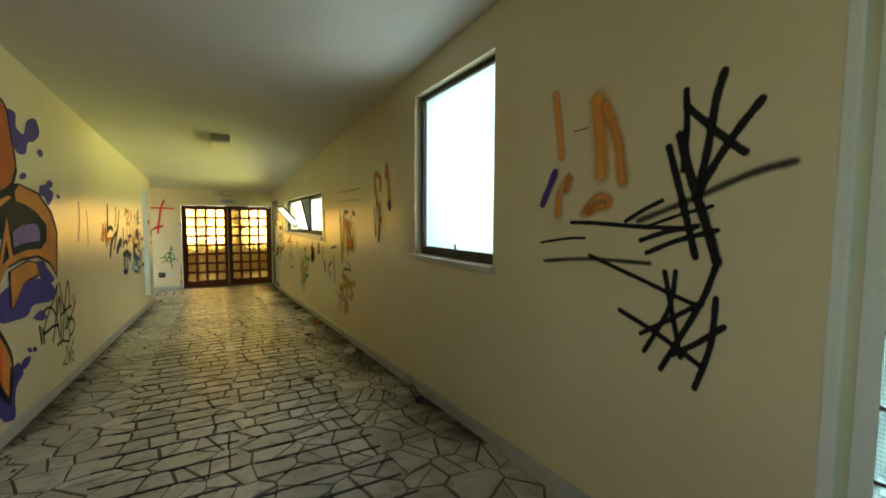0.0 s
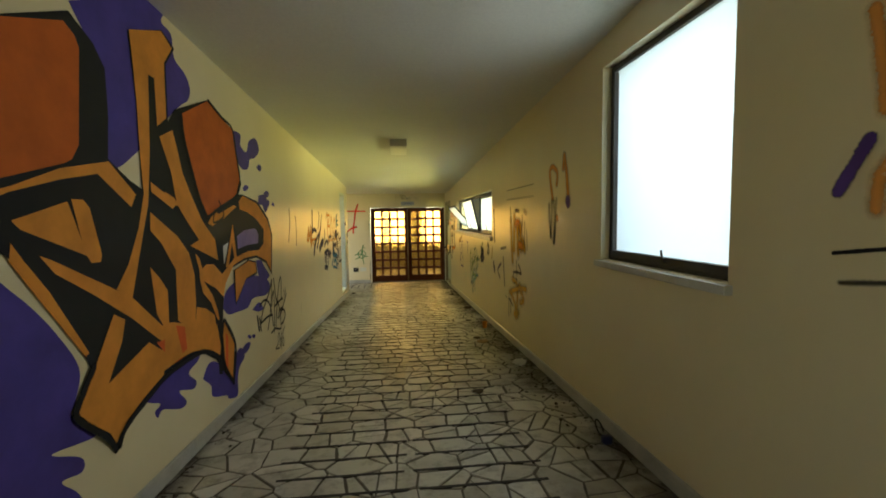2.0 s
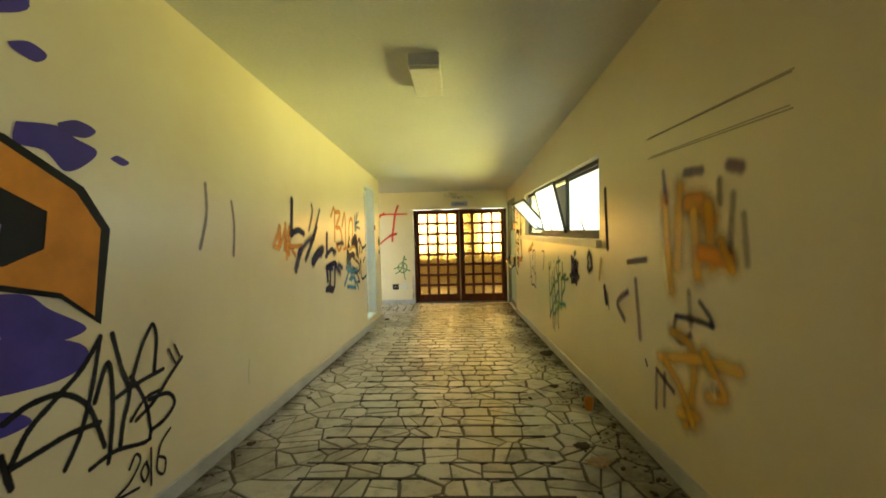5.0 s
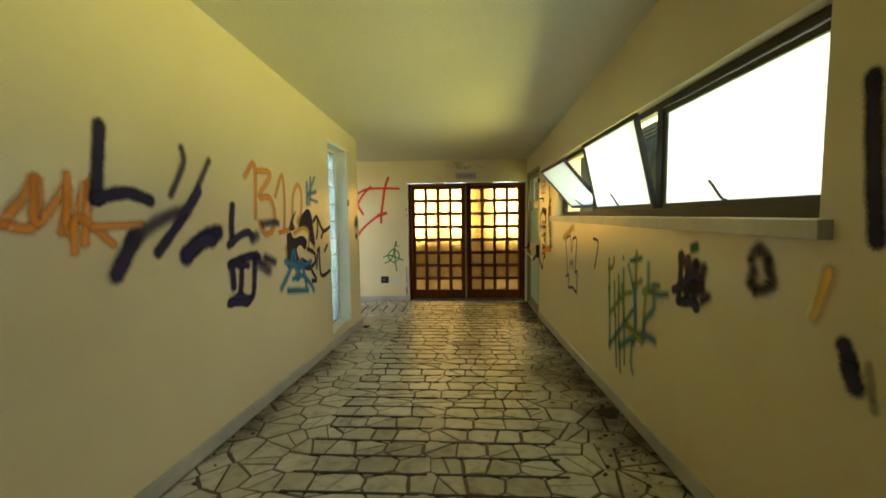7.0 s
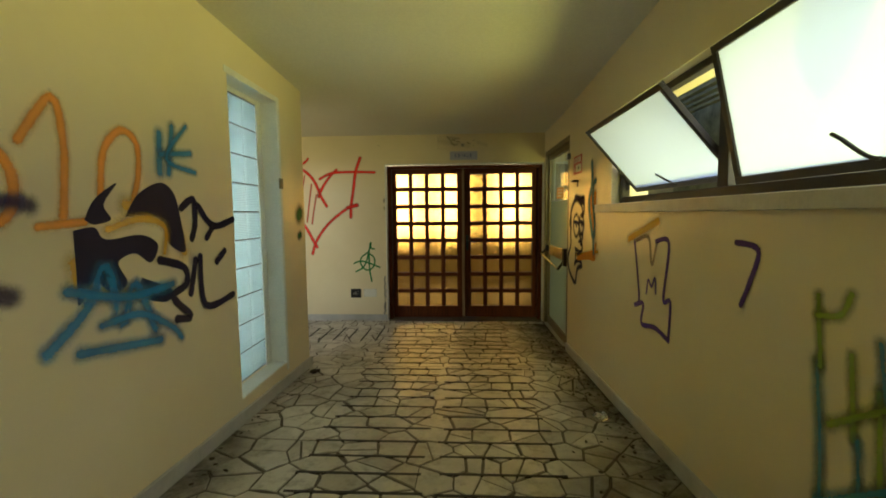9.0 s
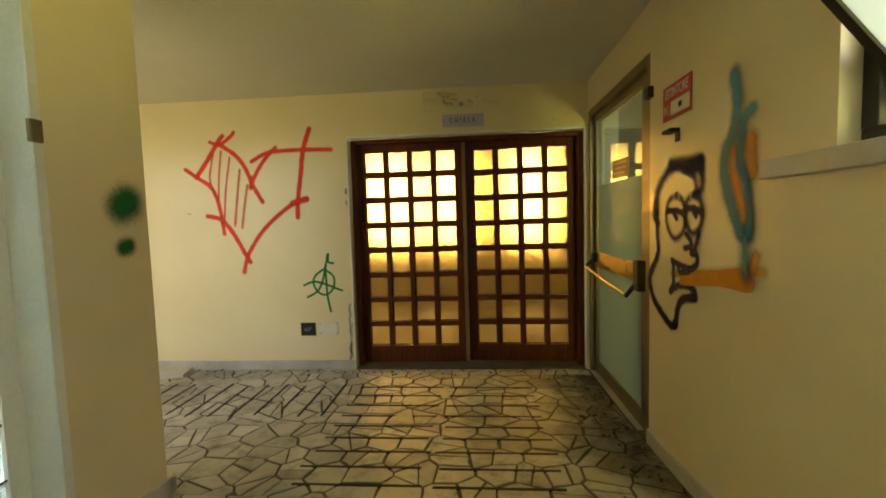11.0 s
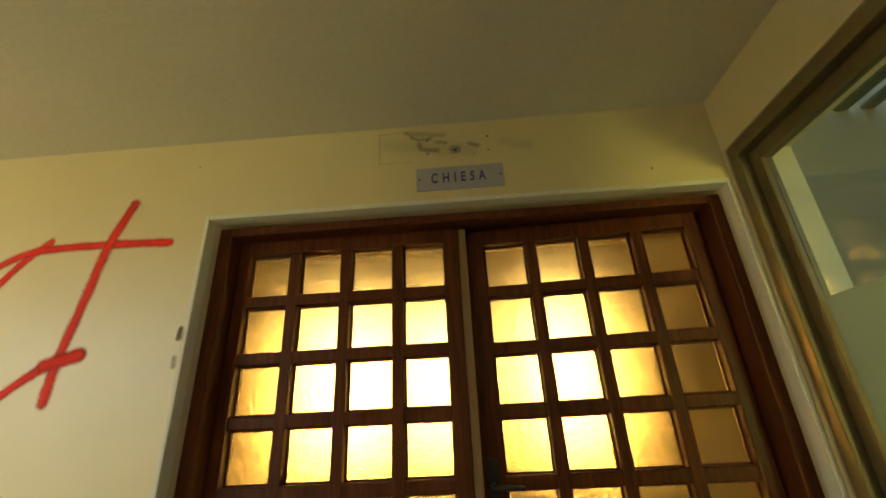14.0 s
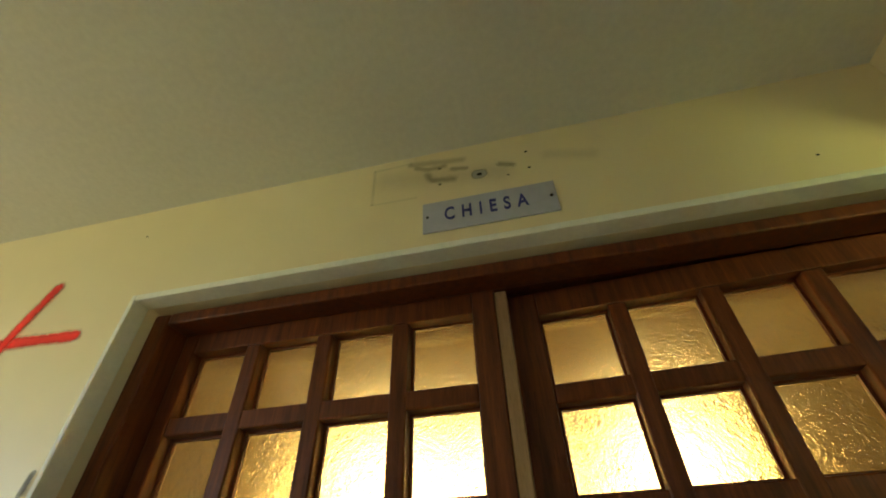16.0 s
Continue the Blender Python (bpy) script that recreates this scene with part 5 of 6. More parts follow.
stroke(art, NAVY, 0.026, [(10.488, 1.091), (10.474, 1.067), (10.441, 1.071), (10.398, 1.067), (10.380, 1.089)])
stroke(art, NAVY, 0.030, [(10.305, 1.259), (10.326, 1.212), (10.353, 1.167)])
stroke(art, NAVY, 0.030, [(10.412, 1.253), (10.368, 1.217), (10.376, 1.197), (10.427, 1.188)])
stroke(art, NAVYSOFT, 0.042, [(10.512, 1.438), (10.591, 1.410), (10.614, 1.321), (10.563, 1.245), (10.503, 1.230), (10.437, 1.272), (10.426, 1.353), (10.452, 1.410), (10.512, 1.438)])
stroke(art, NAVYSOFT, 0.042, [(10.351, 1.433), (10.408, 1.405), (10.420, 1.332), (10.383, 1.270), (10.332, 1.264), (10.285, 1.305), (10.281, 1.373), (10.308, 1.416), (10.351, 1.433)])
stroke(art, NAVY, 0.032, [(10.606, 1.364), (10.511, 1.365), (10.432, 1.347)])
stroke(art, NAVY, 0.032, [(10.414, 1.370), (10.350, 1.372), (10.281, 1.351)])
stroke(art, NAVY, 0.030, [(10.532, 1.350), (10.504, 1.326)])
stroke(art, NAVY, 0.030, [(10.350, 1.357), (10.328, 1.336)])
patch(art, ORANGEFLAT, True, [(10.46, 1.05), (10.18, 1.11), (10.03, 1.14), (9.95, 1.14), (9.95, 1.06), (10.15, 1.05), (10.45, 1.01)])
stroke(art, SPRAY, 0.09, [(9.97, 1.60), (9.97, 1.55), (9.96, 1.49)])
stroke(art, SPRAY, 0.07, [(10.07, 1.58), (10.06, 1.49), (10.01, 1.37), (9.98, 1.31)])
stroke(art, SPRAY, 0.06, [(9.93, 1.19), (9.95, 1.14)])
stroke(art, BLUESMOKE, 0.075, [(10.07, 1.86), (10.05, 1.75), (10.07, 1.65), (10.12, 1.58), (10.12, 1.48), (10.07, 1.36), (10.02, 1.27)])
stroke(art, BLUESMOKE, 0.06, [(9.96, 1.71), (10.00, 1.69), (10.02, 1.64), (10.03, 1.54), (9.99, 1.46), (9.97, 1.37), (9.97, 1.27)])
stroke(art, TEAL, 0.08, [(9.99, 1.25), (9.99, 1.18), (9.98, 1.12)])
art = graffiti("red_heart", "F", "red spray-painted broken heart and cross")
stroke(art, RED, 0.040, [(-2.218, 1.815), (-2.099, 1.971), (-2.001, 2.117), (-1.949, 2.178)])
stroke(art, RED, 0.030, [(-2.068, 2.129), (-1.978, 2.102), (-1.862, 2.178), (-1.840, 2.209)])
stroke(art, RED, 0.034, [(-2.321, 1.889), (-2.218, 1.815), (-2.077, 1.708), (-2.012, 1.521), (-1.983, 1.288)])
stroke(art, RED, 0.036, [(-1.978, 2.102), (-1.839, 2.005), (-1.750, 1.887), (-1.679, 1.711), (-1.601, 1.571)])
stroke(art, RED, 0.034, [(-1.708, 1.703), (-1.642, 1.837), (-1.554, 1.960), (-1.453, 2.055)])
stroke(art, RED, 0.034, [(-1.684, 1.939), (-1.551, 2.005), (-1.431, 2.022), (-1.196, 2.025), (-0.940, 2.017)])
stroke(art, RED, 0.040, [(-1.130, 2.209), (-1.196, 2.020), (-1.231, 1.797), (-1.267, 1.572), (-1.275, 1.422)])
stroke(art, RED, 0.036, [(-1.181, 1.583), (-1.316, 1.542), (-1.515, 1.398), (-1.658, 1.250), (-1.766, 1.081), (-1.815, 0.928)])
stroke(art, RED, 0.038, [(-2.134, 1.455), (-1.999, 1.414), (-1.886, 1.271), (-1.799, 1.105), (-1.750, 1.020)])
stroke(art, RED, 0.05, [(-1.315, 1.551), (-1.191, 1.583)])
stroke(art, REDTHIN, 0.05, [(-1.693, 1.794), (-1.699, 1.703)])
stroke(art, REDTHIN, 0.025, [(-2.047, 2.015), (-2.090, 1.810), (-2.069, 1.694)])
stroke(art, REDTHIN, 0.025, [(-1.967, 2.043), (-2.002, 1.807), (-2.016, 1.600)])
stroke(art, REDTHIN, 0.025, [(-1.889, 1.984), (-1.940, 1.712), (-1.976, 1.390)])
stroke(art, REDTHIN, 0.03, [(-1.799, 1.867), (-1.839, 1.616), (-1.875, 1.363)])
stroke(art, REDTHIN, 0.03, [(-1.736, 1.727), (-1.777, 1.522), (-1.808, 1.338)])
art = graffiti("green_symbol", "F", "green circled letter A sign")
stroke(art, GREEN, 0.026, [(-1.057, 0.942), (-1.141, 0.878), (-1.158, 0.799), (-1.108, 0.720), (-1.034, 0.706), (-0.973, 0.771), (-0.971, 0.871), (-1.057, 0.942)])
stroke(art, GREEN, 0.027, [(-1.010, 1.077), (-1.012, 1.006), (-0.968, 0.992)])
stroke(art, GREEN, 0.027, [(-1.017, 1.070), (-1.067, 0.853), (-1.122, 0.741), (-1.221, 0.683)])
stroke(art, GREEN, 0.027, [(-1.042, 0.971), (-1.034, 0.699), (-1.008, 0.549)])
stroke(art, GREEN, 0.027, [(-1.248, 0.794), (-1.127, 0.824), (-0.896, 0.740)])
art = graffiti("wall_smudges", "F", "dark smudges, screw holes and chipped plaster round the sign")
stroke(art, SMEAR, 0.030, [(0.035, 2.462), (0.10, 2.452), (0.19, 2.440)])
stroke(art, SMEAR, 0.022, [(0.050, 2.440), (0.085, 2.425), (0.135, 2.425)])
stroke(art, SMEAR, 0.026, [(0.085, 2.400), (0.10, 2.372), (0.16, 2.362)])
stroke(art, SMEAR, 0.020, [(0.16, 2.405), (0.20, 2.398)])
stroke(art, SMEAR, 0.022, [(0.300, 2.385), (0.335, 2.372)])
stroke(art, STAIN, 0.09, [(-0.05, 2.41), (0.10, 2.38), (0.30, 2.35)])
stroke(art, STAIN, 0.05, [(0.44, 2.385), (0.55, 2.352)])
stroke(art, STAIN, 0.012, [(-0.086, 2.462), (-0.085, 2.315)])
stroke(art, STAIN, 0.010, [(-0.086, 2.312), (0.05, 2.309)])
stroke(art, STAIN, 0.010, [(-0.086, 2.463), (0.03, 2.466)])
for hole_x, hole_z, hole_w in ((0.122, 2.415, 0.009), (0.121, 2.345, 0.009), (0.379, 2.414, 0.010), (0.378, 2.344, 0.009), (0.318, 2.33, 0.006), (1.019, 2.193, 0.008), (-0.875, 2.368, 0.008)):
    stroke(art, INK, hole_w, [(hole_x - 0.001, hole_z), (hole_x + 0.001, hole_z)])
stroke(art, CHIP, 0.030, [(0.234, 2.356), (0.242, 2.356)])
stroke(art, INK, 0.015, [(0.236, 2.355), (0.240, 2.355)])
stroke(art, GREY, 0.012, [(-2.320, 1.481), (-2.294, 1.476)])
stroke(art, CHIP, 0.014, [(-0.822, 0.610), (-0.835, 0.560), (-0.818, 0.515), (-0.838, 0.470), (-0.820, 0.430)])
stroke(art, CHIP, 0.016, [(-0.815, 0.415), (-0.832, 0.37), (-0.816, 0.333)])
stroke(art, CHIP, 0.018, [(-0.828, 0.250), (-0.840, 0.19), (-0.826, 0.15), (-0.843, 0.104)])
stroke(art, CHIP, 0.012, [(-0.815, 1.66), (-0.822, 1.62)])
stroke(art, GREY, 0.012, [(-0.830, 0.600), (-0.835, 0.436), (-0.829, 0.229), (-0.846, 0.062)])
stroke(art, DARK, 0.018, [(-0.830, 0.237), (-0.833, 0.16)])
stroke(art, DARK, 0.02, [(-0.817, 1.654), (-0.815, 1.623)])
stroke(art, DARK, 0.02, [(-0.819, 1.552), (-0.816, 1.521)])


# ---- signs ----
def words(text, height, material, parent, m, squeeze=1.0, space=1.0, depth=0.0006, bold=0.0):
    cu = bpy.data.curves.new("lettering", "FONT")
    cu.body, cu.size, cu.extrude, cu.space_character = text, height * 1.38, depth, space
    cu.offset = bold
    cu.align_x, cu.align_y = "CENTER", "CENTER"
    tmp = bpy.data.objects.new("lettering", cu)
    scene.collection.objects.link(tmp)
    me = bpy.data.meshes.new_from_object(tmp.evaluated_get(bpy.context.evaluated_depsgraph_get()))
    bpy.data.objects.remove(tmp)
    me.materials.append(material)
    ob = new("lettering", me)
    ob.parent = parent
    ob.matrix_basis = m @ Matrix.Diagonal((squeeze, 1, 1, 1))
    return ob


NAVYINK = plain("navy_letters", (0.02, 0.024, 0.19), 0.5)
WHITEINK = plain("white_letters", (0.72, 0.72, 0.68), 0.5)
REDSIGN = surface("red_sign_plastic", (0.36, 0.018, 0.015), (0.48, 0.03, 0.022), 0.4)
GREENSIGN = surface("green_sign_plastic", (0.03, 0.17, 0.10), (0.05, 0.24, 0.14), 0.4)
LILACSIGN = surface("grey_lilac_sign_plate", (0.34, 0.34, 0.42), (0.46, 0.46, 0.54), 0.4, 6)
DARKHOLE = plain("dark_hole", (0.01, 0.01, 0.01), 0.8)
BOXWHITE = surface("white_cover_plastic", (0.62, 0.60, 0.50), (0.74, 0.72, 0.62), 0.45)

sign = tagged(new("church_sign"), "small grey plate reading CHIESA above the double door", "sign")
boxpart("plate", (0.070, 0.430, YF - 0.006, YF - 0.0005, 2.164, 2.274), LILACSIGN, sign, bevel=0.002)
words("CHIESA", 0.046, NAVYINK, sign, pose(0.243, YF - 0.0065, 2.219, 90, 0, 0), 0.66, 1.82, bold=0.0012)
for sx in (0.084, 0.416):
    bm = bmesh.new()
    rod(bm, (sx, YF - 0.0085, 2.219), (sx, YF - 0.004, 2.219), 0.004)
    part("screw", bm, IRON, sign, "dark screw head")

ext = tagged(new("extinguisher_sign"), "red and white fire extinguisher sign reading ESTINTORE N.", "sign")
SY0, SY1, SZ0, SZ1 = 10.385, 10.665, 1.815, 1.985
boxpart("plate", (XR - 0.004, XR - 0.0005, SY0, SY1, SZ0, SZ1), REDSIGN, ext, bevel=0.001)
boxpart("white_field", (XR - 0.0052, XR - 0.0041, SY0 + 0.015, SY1 - 0.085, SZ0 + 0.018, SZ0 + 0.085), BOXWHITE, ext, "white number field", 0)
boxpart("number_mark", (XR - 0.0062, XR - 0.0053, SY0 + 0.085, SY0 + 0.115, SZ0 + 0.04, SZ0 + 0.065), DARKHOLE, ext, "small dark worn mark", 0)
words("ESTINTORE", 0.048, WHITEINK, ext, pose(XR - 0.0052, (SY0 + SY1) / 2, SZ1 - 0.043, 90, 0, -90), 0.66, 1.0)
words("N.", 0.05, WHITEINK, ext, pose(XR - 0.0052, SY1 - 0.045, SZ0 + 0.048, 90, 0, -90), 0.8)

hook = tagged(new("extinguisher_bracket"), "black steel wall bracket of a missing fire extinguisher", "bracket")
boxpart("back_plate", (XR - 0.005, XR - 0.0005, 10.49, 10.535, 1.695, 1.758), BLACK, hook, bevel=0.002)
bm = bmesh.new()
box(bm, XR - 0.05, XR - 0.004, 10.485, 10.575, 1.740, 1.758, 0.003)
part("arm", bm, BLACK, hook, "black projecting arm")

exit_sign = tagged(new("exit_sign"), "green emergency exit sign with a white arrow", "sign")
boxpart("plate", (-3.36, -2.925, YF - 0.005, YF - 0.0005, 1.632, 1.757), GREENSIGN, exit_sign, bevel=0.001)
words("ezza", 0.055, WHITEINK, exit_sign, pose(-3.13, YF - 0.0055, 1.69, 90, 0, 0), 0.9)
bm = bmesh.new()
box(bm, -3.03, -2.97, YF - 0.0065, YF - 0.0052, 1.688, 1.700)
av = [bm.verts.new((ax, YF - 0.0065, az)) for ax, az in ((-2.985, 1.725), (-2.945, 1.694), (-2.985, 1.663))]
bm.faces.new(av)
part("arrow", bm, WHITEINK, exit_sign, "white arrow")

sticker = tagged(new("door_sticker"), "orange sticker with pale printed lines on the glass", "sticker")
SX = XR + 0.005 + 0.035 + 0.018
OSTICK = surface("orange_sticker", (0.62, 0.24, 0.03), (0.74, 0.33, 0.06), 0.5)
bm = bmesh.new()
box(bm, -0.0008, 0.0008, -0.165, 0.165, -0.065, 0.065)
o = part("sheet", bm, OSTICK, sticker)
o.matrix_basis = pose(SX, 11.47, 1.685, 2.0, 0, 0)
for k, (wa, wb) in enumerate(((-0.11, 0.13), (-0.12, 0.10), (-0.08, 0.12))):
    bm = bmesh.new()
    box(bm, -0.0016, -0.0009, wa, wb, 0.032 - 0.035 * k, 0.044 - 0.035 * k)
    o = part("print_line", bm, WHITEINK, sticker, "pale printed line")
    o.matrix_basis = pose(SX, 11.47, 1.685, 2.0, 0, 0)

# ---- sockets and small fittings ----
sock = tagged(new("open_socket_box"), "open black wall box with loose wires", "socket")
OX, OZ = -1.296, 0.327
for dims in ((OX, OX + 0.132, YF - 0.003, YF - 0.0006, OZ, OZ + 0.112),):
    boxpart("recess", dims, DARKHOLE, sock, "black empty recess", 0)
for dims in ((OX - 0.005, OX + 0.137, YF - 0.006, YF - 0.0006, OZ - 0.005, OZ), (OX - 0.005, OX + 0.137, YF - 0.006, YF - 0.0006, OZ + 0.112, OZ + 0.117), (OX - 0.005, OX, YF - 0.006, YF - 0.0006, OZ, OZ + 0.112), (OX + 0.132, OX + 0.137, YF - 0.006, YF - 0.0006, OZ, OZ + 0.112)):
    boxpart("rim", dims, BLACK, sock, bevel=0.001)
wire_rng = random.Random(4)
for k in range(3):
    bm = bmesh.new()
    p = Vector((OX + 0.05 + 0.015 * k, YF - 0.004, OZ + 0.04))
    for s in range(5):
        q = p + Vector((wire_rng.uniform(-0.012, 0.014), -0.004, wire_rng.uniform(0.0, 0.016)))
        rod(bm, p, q, 0.0022, 6)
        p = q
    part("wire", bm, SKIRT, sock, "loose grey wire")
cover = tagged(new("blank_cover_plate"), "white blank cover plate with four screws", "cover plate")
boxpart("plate", (-1.125, -0.945, YF - 0.008, YF - 0.0006, 0.333, 0.443), BOXWHITE, cover, bevel=0.003)
for sx in (-1.112, -0.958):
    for sz in (0.345, 0.431):
        bm = bmesh.new()
        rod(bm, (sx, YF - 0.010, sz), (sx, YF - 0.006, sz), 0.0045, 8)
        part("screw", bm, IRON, cover, "dark screw head")
closer = tagged(new("hinge_block"), "small black hinge block on the exit door frame", "hinge")
boxpart("block", (XR - 0.03, XR + 0.004, 10.785, 10.845, 1.985, 2.045), BLACK, closer, bevel=0.006)
clip_thing = tagged(new("wall_clip"), "small grey metal clip beside the glass-block niche", "clip")
boxpart("clip_plate", (XL + 0.0005, XL + 0.018, 9.745, 9.79, 1.66, 1.74), ALU, clip_thing, bevel=0.004)

# ---- loose things on the floor ----
def crumple(name, x, y, r, flat, material, label, category, seed):
    """A crumpled lump resting on the floor."""
    bm = bmesh.new()
    bmesh.ops.create_icosphere(bm, subdivisions=3, radius=r)
    noise.seed_set(seed)
    for v in bm.verts:
        k = 1 + 0.55 * noise.noise(v.co * (2.2 / r)) + 0.25 * noise.noise(v.co * (6 / r))
        v.co = Vector((v.co.x * k, v.co.y * k, v.co.z * k * flat))
    low = min(v.co.z for v in bm.verts)
    for v in bm.verts:
        v.co += Vector((x, y, floor_z(y) + 0.0035 - low))
    return tagged(part(name, bm, material), label, category)


PAPER = surface("white_paper", (0.66, 0.65, 0.60), (0.80, 0.79, 0.74), 0.7, 10, 60)
DIRT = surface("dark_dirt", (0.03, 0.023, 0.016), (0.09, 0.068, 0.045), 0.95, 12, 90, 0.4)
CARTON = surface("brown_carton", (0.30, 0.20, 0.11), (0.45, 0.33, 0.20), 0.8, 8)
crumple("crumpled_paper", 1.15, 4.12, 0.055, 0.5, PAPER, "crumpled white paper lying on the paved floor", "paper", 3)
crumple("plastic_scrap", -0.52, 1.95, 0.05, 0.18, PAPER, "flattened pale plastic scrap on the paved floor", "plastic scrap", 5)
crumple("dirt_clump", 0.62, 3.49, 0.04, 0.15, DIRT, "small dark clump of dirt on the floor", "dirt", 7)
crumple("leaf_heap", 1.19, 7.45, 0.065, 0.30, DIRT, "dark heap of dead leaves by the wall", "leaves", 9)
crumple("leaf_heap", 1.02, 6.35, 0.035, 0.22, DIRT, "small dark heap of dead leaves on the floor", "leaves", 10)
crumple("leaf_heap", 1.20, 6.02, 0.032, 0.4, DIRT, "small dark heap of dead leaves on the floor", "leaves", 12)
crumple("flattened_packet", 0.97, 5.05, 0.055, 0.2, CARTON, "flattened brown and pale packet on the floor", "packet", 14)
crumple("dirt_clump", 0.94, 5.25, 0.04, 0.2, DIRT, "dark clump of dirt beside a packet", "dirt", 15)
crumple("leaf_heap", -1.08, 10.05, 0.04, 0.35, DIRT, "dark dirt heaped at the wall corner", "dirt", 17)
crumple("plastic_bottle", 1.13, 9.2, 0.04, 0.6, clear_glass("crushed_clear_plastic", (0.9, 0.95, 0.95)), "crushed clear plastic bottle on the floor", "bottle", 18)
crumple("leaf_heap", -1.12, 4.55, 0.03, 0.3, DIRT, "dark dirt heaped along the skirting", "dirt", 19)
crumple("leaf_heap", -1.1, 5.3, 0.025, 0.3, DIRT, "dark dirt heaped along the skirting", "dirt", 20)

cup = tagged(new("orange_cup"), "small orange plastic cup standing by the wall", "cup")
bm = bmesh.new()
cz = floor_z(5.84) + 0.004
bmesh.ops.create_cone(bm, cap_ends=False, segments=20, radius1=0.026, radius2=0.036, depth=0.08, matrix=Matrix.Translation((1.16, 5.84, cz + 0.04)))
bmesh.ops.create_cone(bm, cap_ends=False, segments=20, radius1=0.024, radius2=0.034, depth=0.076, matrix=Matrix.Translation((1.16, 5.84, cz + 0.044)))
bmesh.ops.create_circle(bm, cap_ends=True, segments=20, radius=0.026, matrix=Matrix.Translation((1.16, 5.84, cz)))
part("cup_wall", bm, surface("orange_plastic", (0.60, 0.22, 0.02), (0.72, 0.30, 0.04), 0.4), cup)

mug = tagged(new("padlock"), "dark blue padlock with open steel shackle by the skirting", "padlock")
LOCKBLUE = surface("dark_blue_plastic", (0.012, 0.012, 0.05), (0.03, 0.03, 0.10), 0.3)
mz = floor_z(2.56) + 0.004
boxpart("lock_body", (1.185, 1.245, 2.535, 2.580, mz, mz + 0.05), LOCKBLUE, mug, bevel=0.012)
bm = bmesh.new()
loop_pts = [(1.19 - 0.022 * math.sin(k * 0.5), 2.60 - 0.028 * math.cos(k * 0.5), mz + 0.078 + 0.038 * math.sin(k * 0.5 - 1.2)) for k in range(11)]
for p, q in zip(loop_pts, loop_pts[1:]):
    rod(bm, p, q, 0.005, 8)
part("shackle", bm, IRON, mug, "dark steel loop")

board = tagged(new("white_board"), "dusty white board lying on the hall floor", "board")
bm = bmesh.new()
box(bm, -0.68, 0.68, -0.15, 0.15, 0.0, 0.028, 0.004)
o = part("panel", bm, surface("dusty_white_laminate", (0.46, 0.44, 0.37), (0.64, 0.62, 0.54), 0.6, 3, 40), board)
o.matrix_basis = pose(-3.02, 11.86, 0.005, 0, 0, 14)

# dead leaves, grit and crumbs of plaster swept to the wall
grit_rng = random.Random(21)
grit = bmesh.new()
for k in range(900):
    if k < 620:
        gy = grit_rng.uniform(2.5, 11.9)
        gx = XR - 0.03 - abs(grit_rng.gauss(0, 0.16))
    elif k < 760:
        gy = grit_rng.uniform(0.5, 10.2)
        gx = XL + 0.03 + abs(grit_rng.gauss(0, 0.07))
    else:
        gx, gy = grit_rng.uniform(-3.6, 1.2), YF - 0.03 - abs(grit_rng.gauss(0, 0.10))
    s = grit_rng.uniform(0.004, 0.016)
    m = pose(gx, gy, floor_z(gy) + 0.007, grit_rng.uniform(-20, 20), grit_rng.uniform(-20, 20), grit_rng.uniform(0, 360))
    ring = [grit.verts.new(m @ Vector((s * math.cos(a) * grit_rng.uniform(0.6, 1.5), s * math.sin(a), grit_rng.uniform(0, 0.004)))) for a in (0, 1.3, 2.6, 3.8, 5.1)]
    tip = grit.verts.new(m @ Vector((0, 0, s * 0.5)))
    for a, c in zip(ring, ring[1:] + ring[:1]):
        grit.faces.new((a, c, tip))
tagged(part("floor_debris", grit, DIRT), "scattered dead leaves, grit and plaster crumbs", "debris", kind="stuff")


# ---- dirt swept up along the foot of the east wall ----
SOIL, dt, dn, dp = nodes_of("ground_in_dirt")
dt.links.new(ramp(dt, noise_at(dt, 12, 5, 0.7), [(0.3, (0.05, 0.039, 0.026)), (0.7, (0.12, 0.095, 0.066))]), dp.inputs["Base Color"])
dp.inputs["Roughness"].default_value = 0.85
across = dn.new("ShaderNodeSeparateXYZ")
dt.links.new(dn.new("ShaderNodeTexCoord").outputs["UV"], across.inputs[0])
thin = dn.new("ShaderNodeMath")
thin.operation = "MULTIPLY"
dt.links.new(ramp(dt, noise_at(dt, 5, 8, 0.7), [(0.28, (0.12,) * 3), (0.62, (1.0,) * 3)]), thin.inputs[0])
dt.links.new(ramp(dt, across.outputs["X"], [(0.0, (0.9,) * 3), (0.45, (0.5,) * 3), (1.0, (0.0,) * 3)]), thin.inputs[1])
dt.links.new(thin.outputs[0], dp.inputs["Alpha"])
drng = random.Random(5)
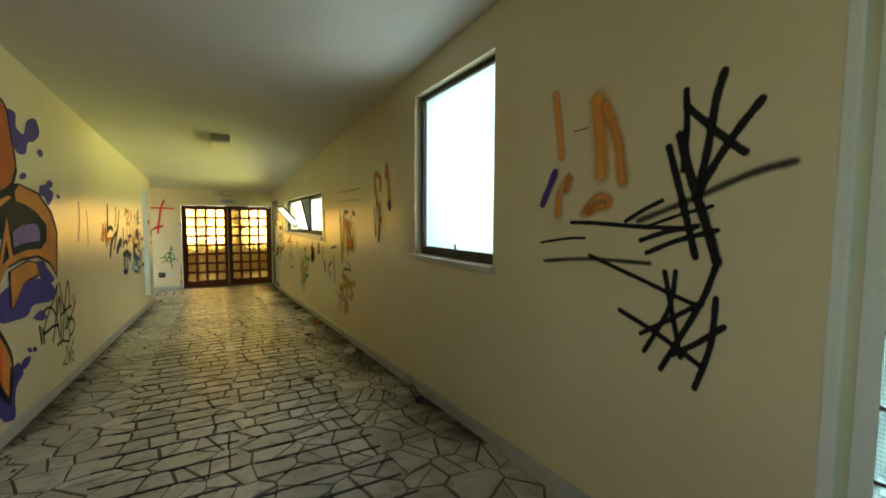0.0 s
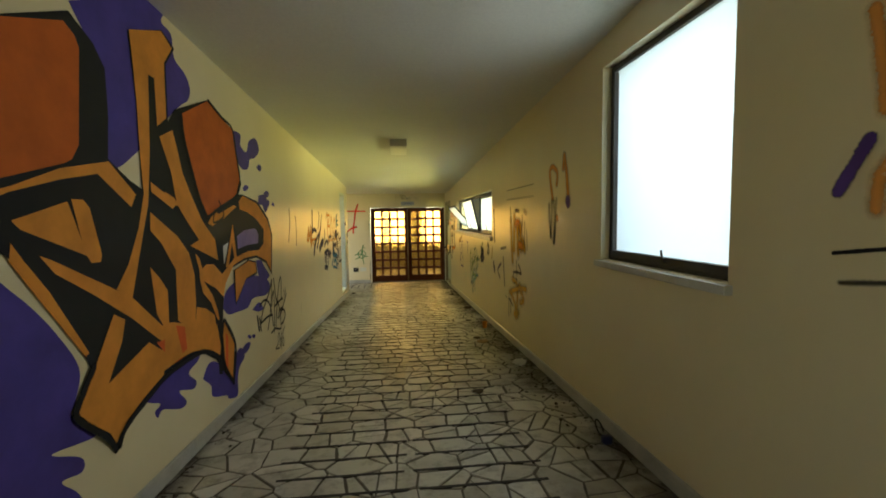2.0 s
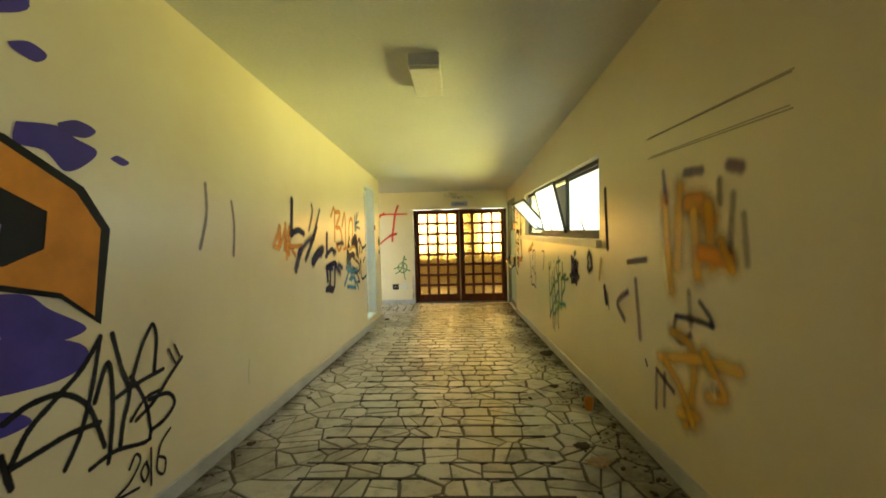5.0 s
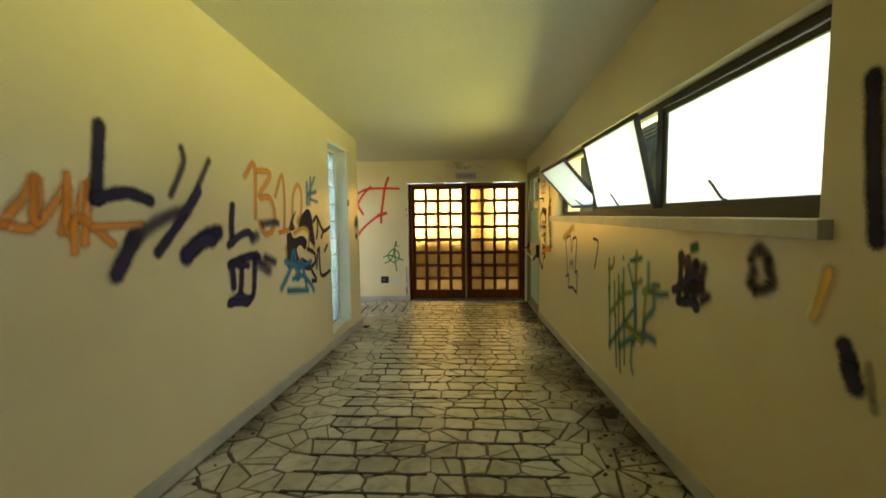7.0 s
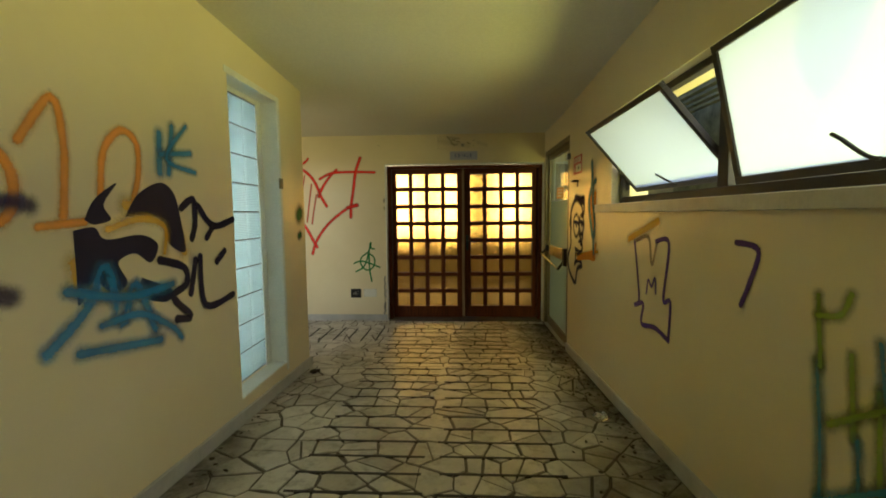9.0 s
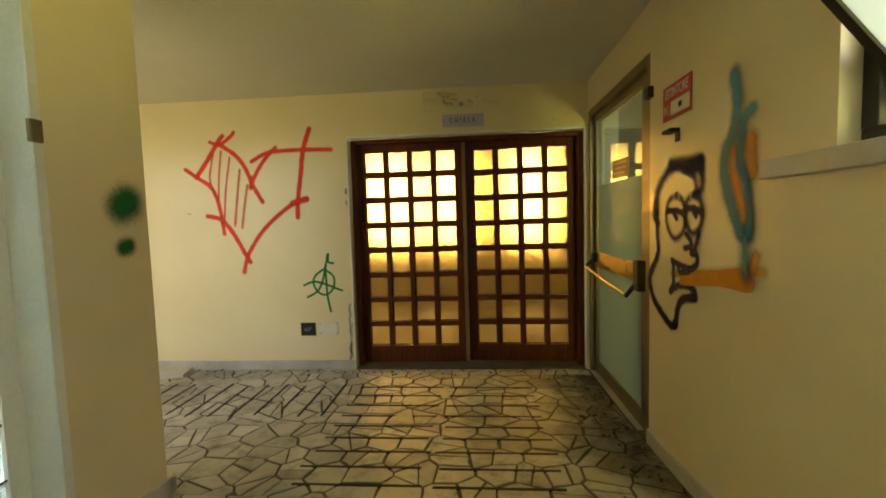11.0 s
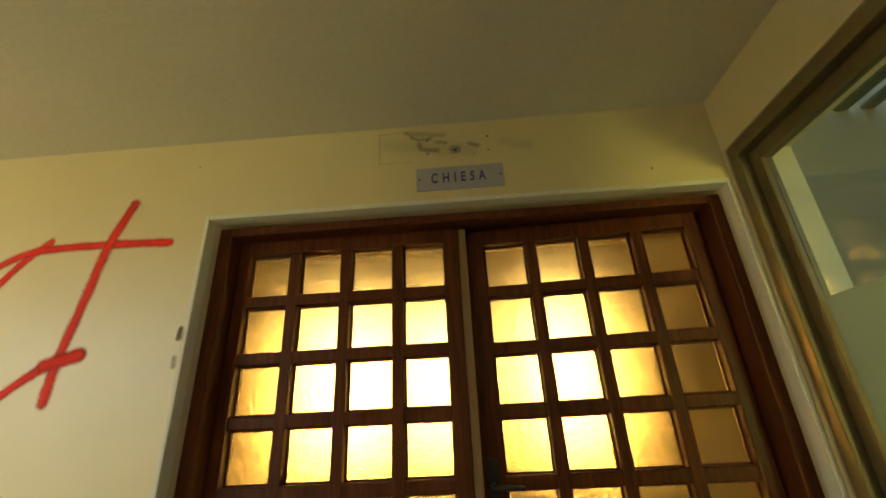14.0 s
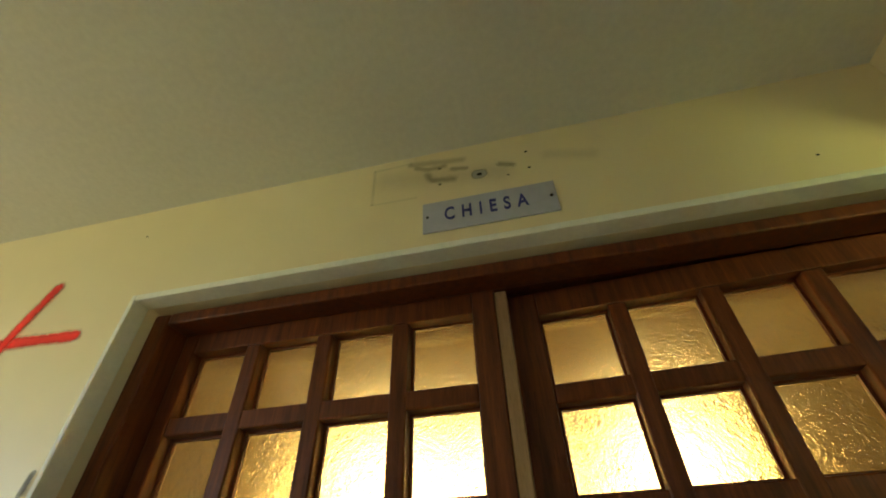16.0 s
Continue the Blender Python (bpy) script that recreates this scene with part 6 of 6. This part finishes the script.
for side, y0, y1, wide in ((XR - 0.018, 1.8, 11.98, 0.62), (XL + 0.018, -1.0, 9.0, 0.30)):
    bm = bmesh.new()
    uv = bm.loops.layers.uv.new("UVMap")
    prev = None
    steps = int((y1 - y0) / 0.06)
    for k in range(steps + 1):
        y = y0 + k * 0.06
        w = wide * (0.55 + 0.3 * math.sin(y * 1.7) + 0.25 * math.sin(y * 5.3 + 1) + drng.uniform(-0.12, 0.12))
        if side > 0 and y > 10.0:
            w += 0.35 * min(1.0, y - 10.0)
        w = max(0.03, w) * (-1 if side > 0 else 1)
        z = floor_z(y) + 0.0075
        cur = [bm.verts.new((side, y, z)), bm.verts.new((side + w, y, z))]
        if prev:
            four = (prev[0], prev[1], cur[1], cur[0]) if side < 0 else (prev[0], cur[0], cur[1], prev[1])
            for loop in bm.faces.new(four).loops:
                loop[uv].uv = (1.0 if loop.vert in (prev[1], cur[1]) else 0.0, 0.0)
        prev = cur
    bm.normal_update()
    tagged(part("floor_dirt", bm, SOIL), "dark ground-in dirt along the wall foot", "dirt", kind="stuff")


# ---- crazy paving ----
def clip(poly, px, py, nx, ny):
    """The part of poly on the side of the line through (px, py) away from (nx, ny)."""
    out = []
    for (ax, ay), (bx, by) in zip(poly, poly[1:] + poly[:1]):
        da, db = (ax - px) * nx + (ay - py) * ny, (bx - px) * nx + (by - py) * ny
        if da <= 0:
            out.append((ax, ay))
        if (da < 0 < db) or (db < 0 < da):
            k = da / (da - db)
            out.append((ax + k * (bx - ax), ay + k * (by - ay)))
    return out


def paving(x0, x1, y0, y1, dx, dy, rng):
    """Irregular slabs: cells round scattered seeds, each drawn in by half a joint."""
    seeds = []
    for j in range(int((y1 - y0) / dy) + 3):
        shift = rng.uniform(0, 1)
        for i in range(int((x1 - x0) / dx) + 4):
            x = x0 + (i - 2 + shift + rng.uniform(-0.40, 0.40)) * dx
            course = -0.70 < x < 0.80
            seeds.append((x, y0 + (j - 0.68 + rng.uniform(*((-0.14, 0.14) if course else (-0.45, 0.45)))) * dy))
    seeds = [s for s in seeds if rng.random() > 0.07]
    for sx, sy in seeds:
        poly = [(x0, y0), (x1, y0), (x1, y1), (x0, y1)]
        for qx, qy in seeds:
            vx, vy = qx - sx, qy - sy
            d = math.hypot(vx, vy)
            if 0 < d < 0.75:
                j = rng.uniform(0.002, 0.0105)
                nx, ny = vx / d, vy / d
                poly = clip(poly, (sx + qx) / 2 - nx * j, (sy + qy) / 2 - ny * j, nx, ny)
                if len(poly) < 3:
                    break
        if len(poly) >= 3:
            area = abs(sum(a[0] * b[1] - b[0] * a[1] for a, b in zip(poly, poly[1:] + poly[:1]))) / 2
            if area < 0.001:
                continue
            # some slabs are broken across
            if area > 0.022 and rng.random() < 0.5:
                w = rng.uniform(0, math.pi)
                nx, ny = math.cos(w), math.sin(w)
                cx, cy = sum(p[0] for p in poly) / len(poly), sum(p[1] for p in poly) / len(poly)
                g = rng.uniform(0.002, 0.008)
                for s in (1, -1):
                    half = clip(poly, cx - s * nx * g, cy - s * ny * g, s * nx, s * ny)
                    if len(half) >= 3:
                        yield sx, sy, half
            else:
                yield sx, sy, poly


def chipped(poly, rng):
    """The outline with its longer edges knocked in a little."""
    out = []
    cx, cy = sum(p[0] for p in poly) / len(poly), sum(p[1] for p in poly) / len(poly)
    for (ax, ay), (bx, by) in zip(poly, poly[1:] + poly[:1]):
        out.append((ax, ay))
        if math.hypot(bx - ax, by - ay) > 0.07:
            k, d = rng.uniform(0.3, 0.7), rng.uniform(-0.02, 0.075)
            mx, my = ax + (bx - ax) * k, ay + (by - ay) * k
            out.append((mx + (cx - mx) * d, my + (cy - my) * d))
    return out


def slab(bm, poly, lift):
    cx, cy = sum(p[0] for p in poly) / len(poly), sum(p[1] for p in poly) / len(poly)
    low = [bm.verts.new((x, y, floor_z(y) - 0.004)) for x, y in poly]
    mid = [bm.verts.new((x, y, floor_z(y) + lift - 0.002)) for x, y in poly]
    top = [bm.verts.new((x + (cx - x) * 0.025, y + (cy - y) * 0.025, floor_z(y) + lift)) for x, y in poly]
    n = len(poly)
    for a, b in ((low, mid), (mid, top)):
        for k in range(n):
            bm.faces.new((a[k], a[(k + 1) % n], b[(k + 1) % n], b[k]))
    bm.faces.new(top)


rng = random.Random(11)
rest = bmesh.new()
single = 0
for area in ((XL + 0.016, XR - 0.016, YB, 10.25, 0.19, 0.165), (-4.68, XR - 0.016, 10.252, YF - 0.016, 0.20, 0.165)):
    for sx, sy, poly in paving(*area, rng):
        poly = chipped(poly, rng)
        lift = 0.004 + rng.uniform(-0.0008, 0.0012)
        if single < 300 and 2.6 < sy < 9.2 and -0.75 < sx < 0.95:
            bm = bmesh.new()
            slab(bm, poly, lift)
            part("paving_slab", bm, STONE, floor)
            single += 1
        else:
            slab(rest, poly, lift)
tagged(part("paving_slabs", rest, STONE, floor), kind="stuff")

# anti-slip strips let into the ramp, in two rows
grooves = bmesh.new()
y = YB + 0.165 * 2 - 0.03
while y < 11.75:
    for a, b in ((-0.64, 0.03), (0.09, 0.75)):
        u, v = a + rng.uniform(-0.02, 0.02), b + rng.uniform(-0.02, 0.02)
        yy = y + rng.uniform(-0.006, 0.006)
        z = floor_z(yy)
        box(grooves, u, v, yy - 0.009, yy + 0.009, z - 0.003, z + 0.0062)
    y += 0.165
for k in range(11):
    x = -0.78 - 0.165 * k
    box(grooves, x - 0.0105, x + 0.0105, 10.5 + rng.uniform(-0.03, 0.03), 11.72 + rng.uniform(-0.03, 0.03), -0.003, 0.0065)
tagged(part("anti_slip_grooves", grooves, RUBBER, floor, "dark straight grooves across the ramp"), kind="stuff")
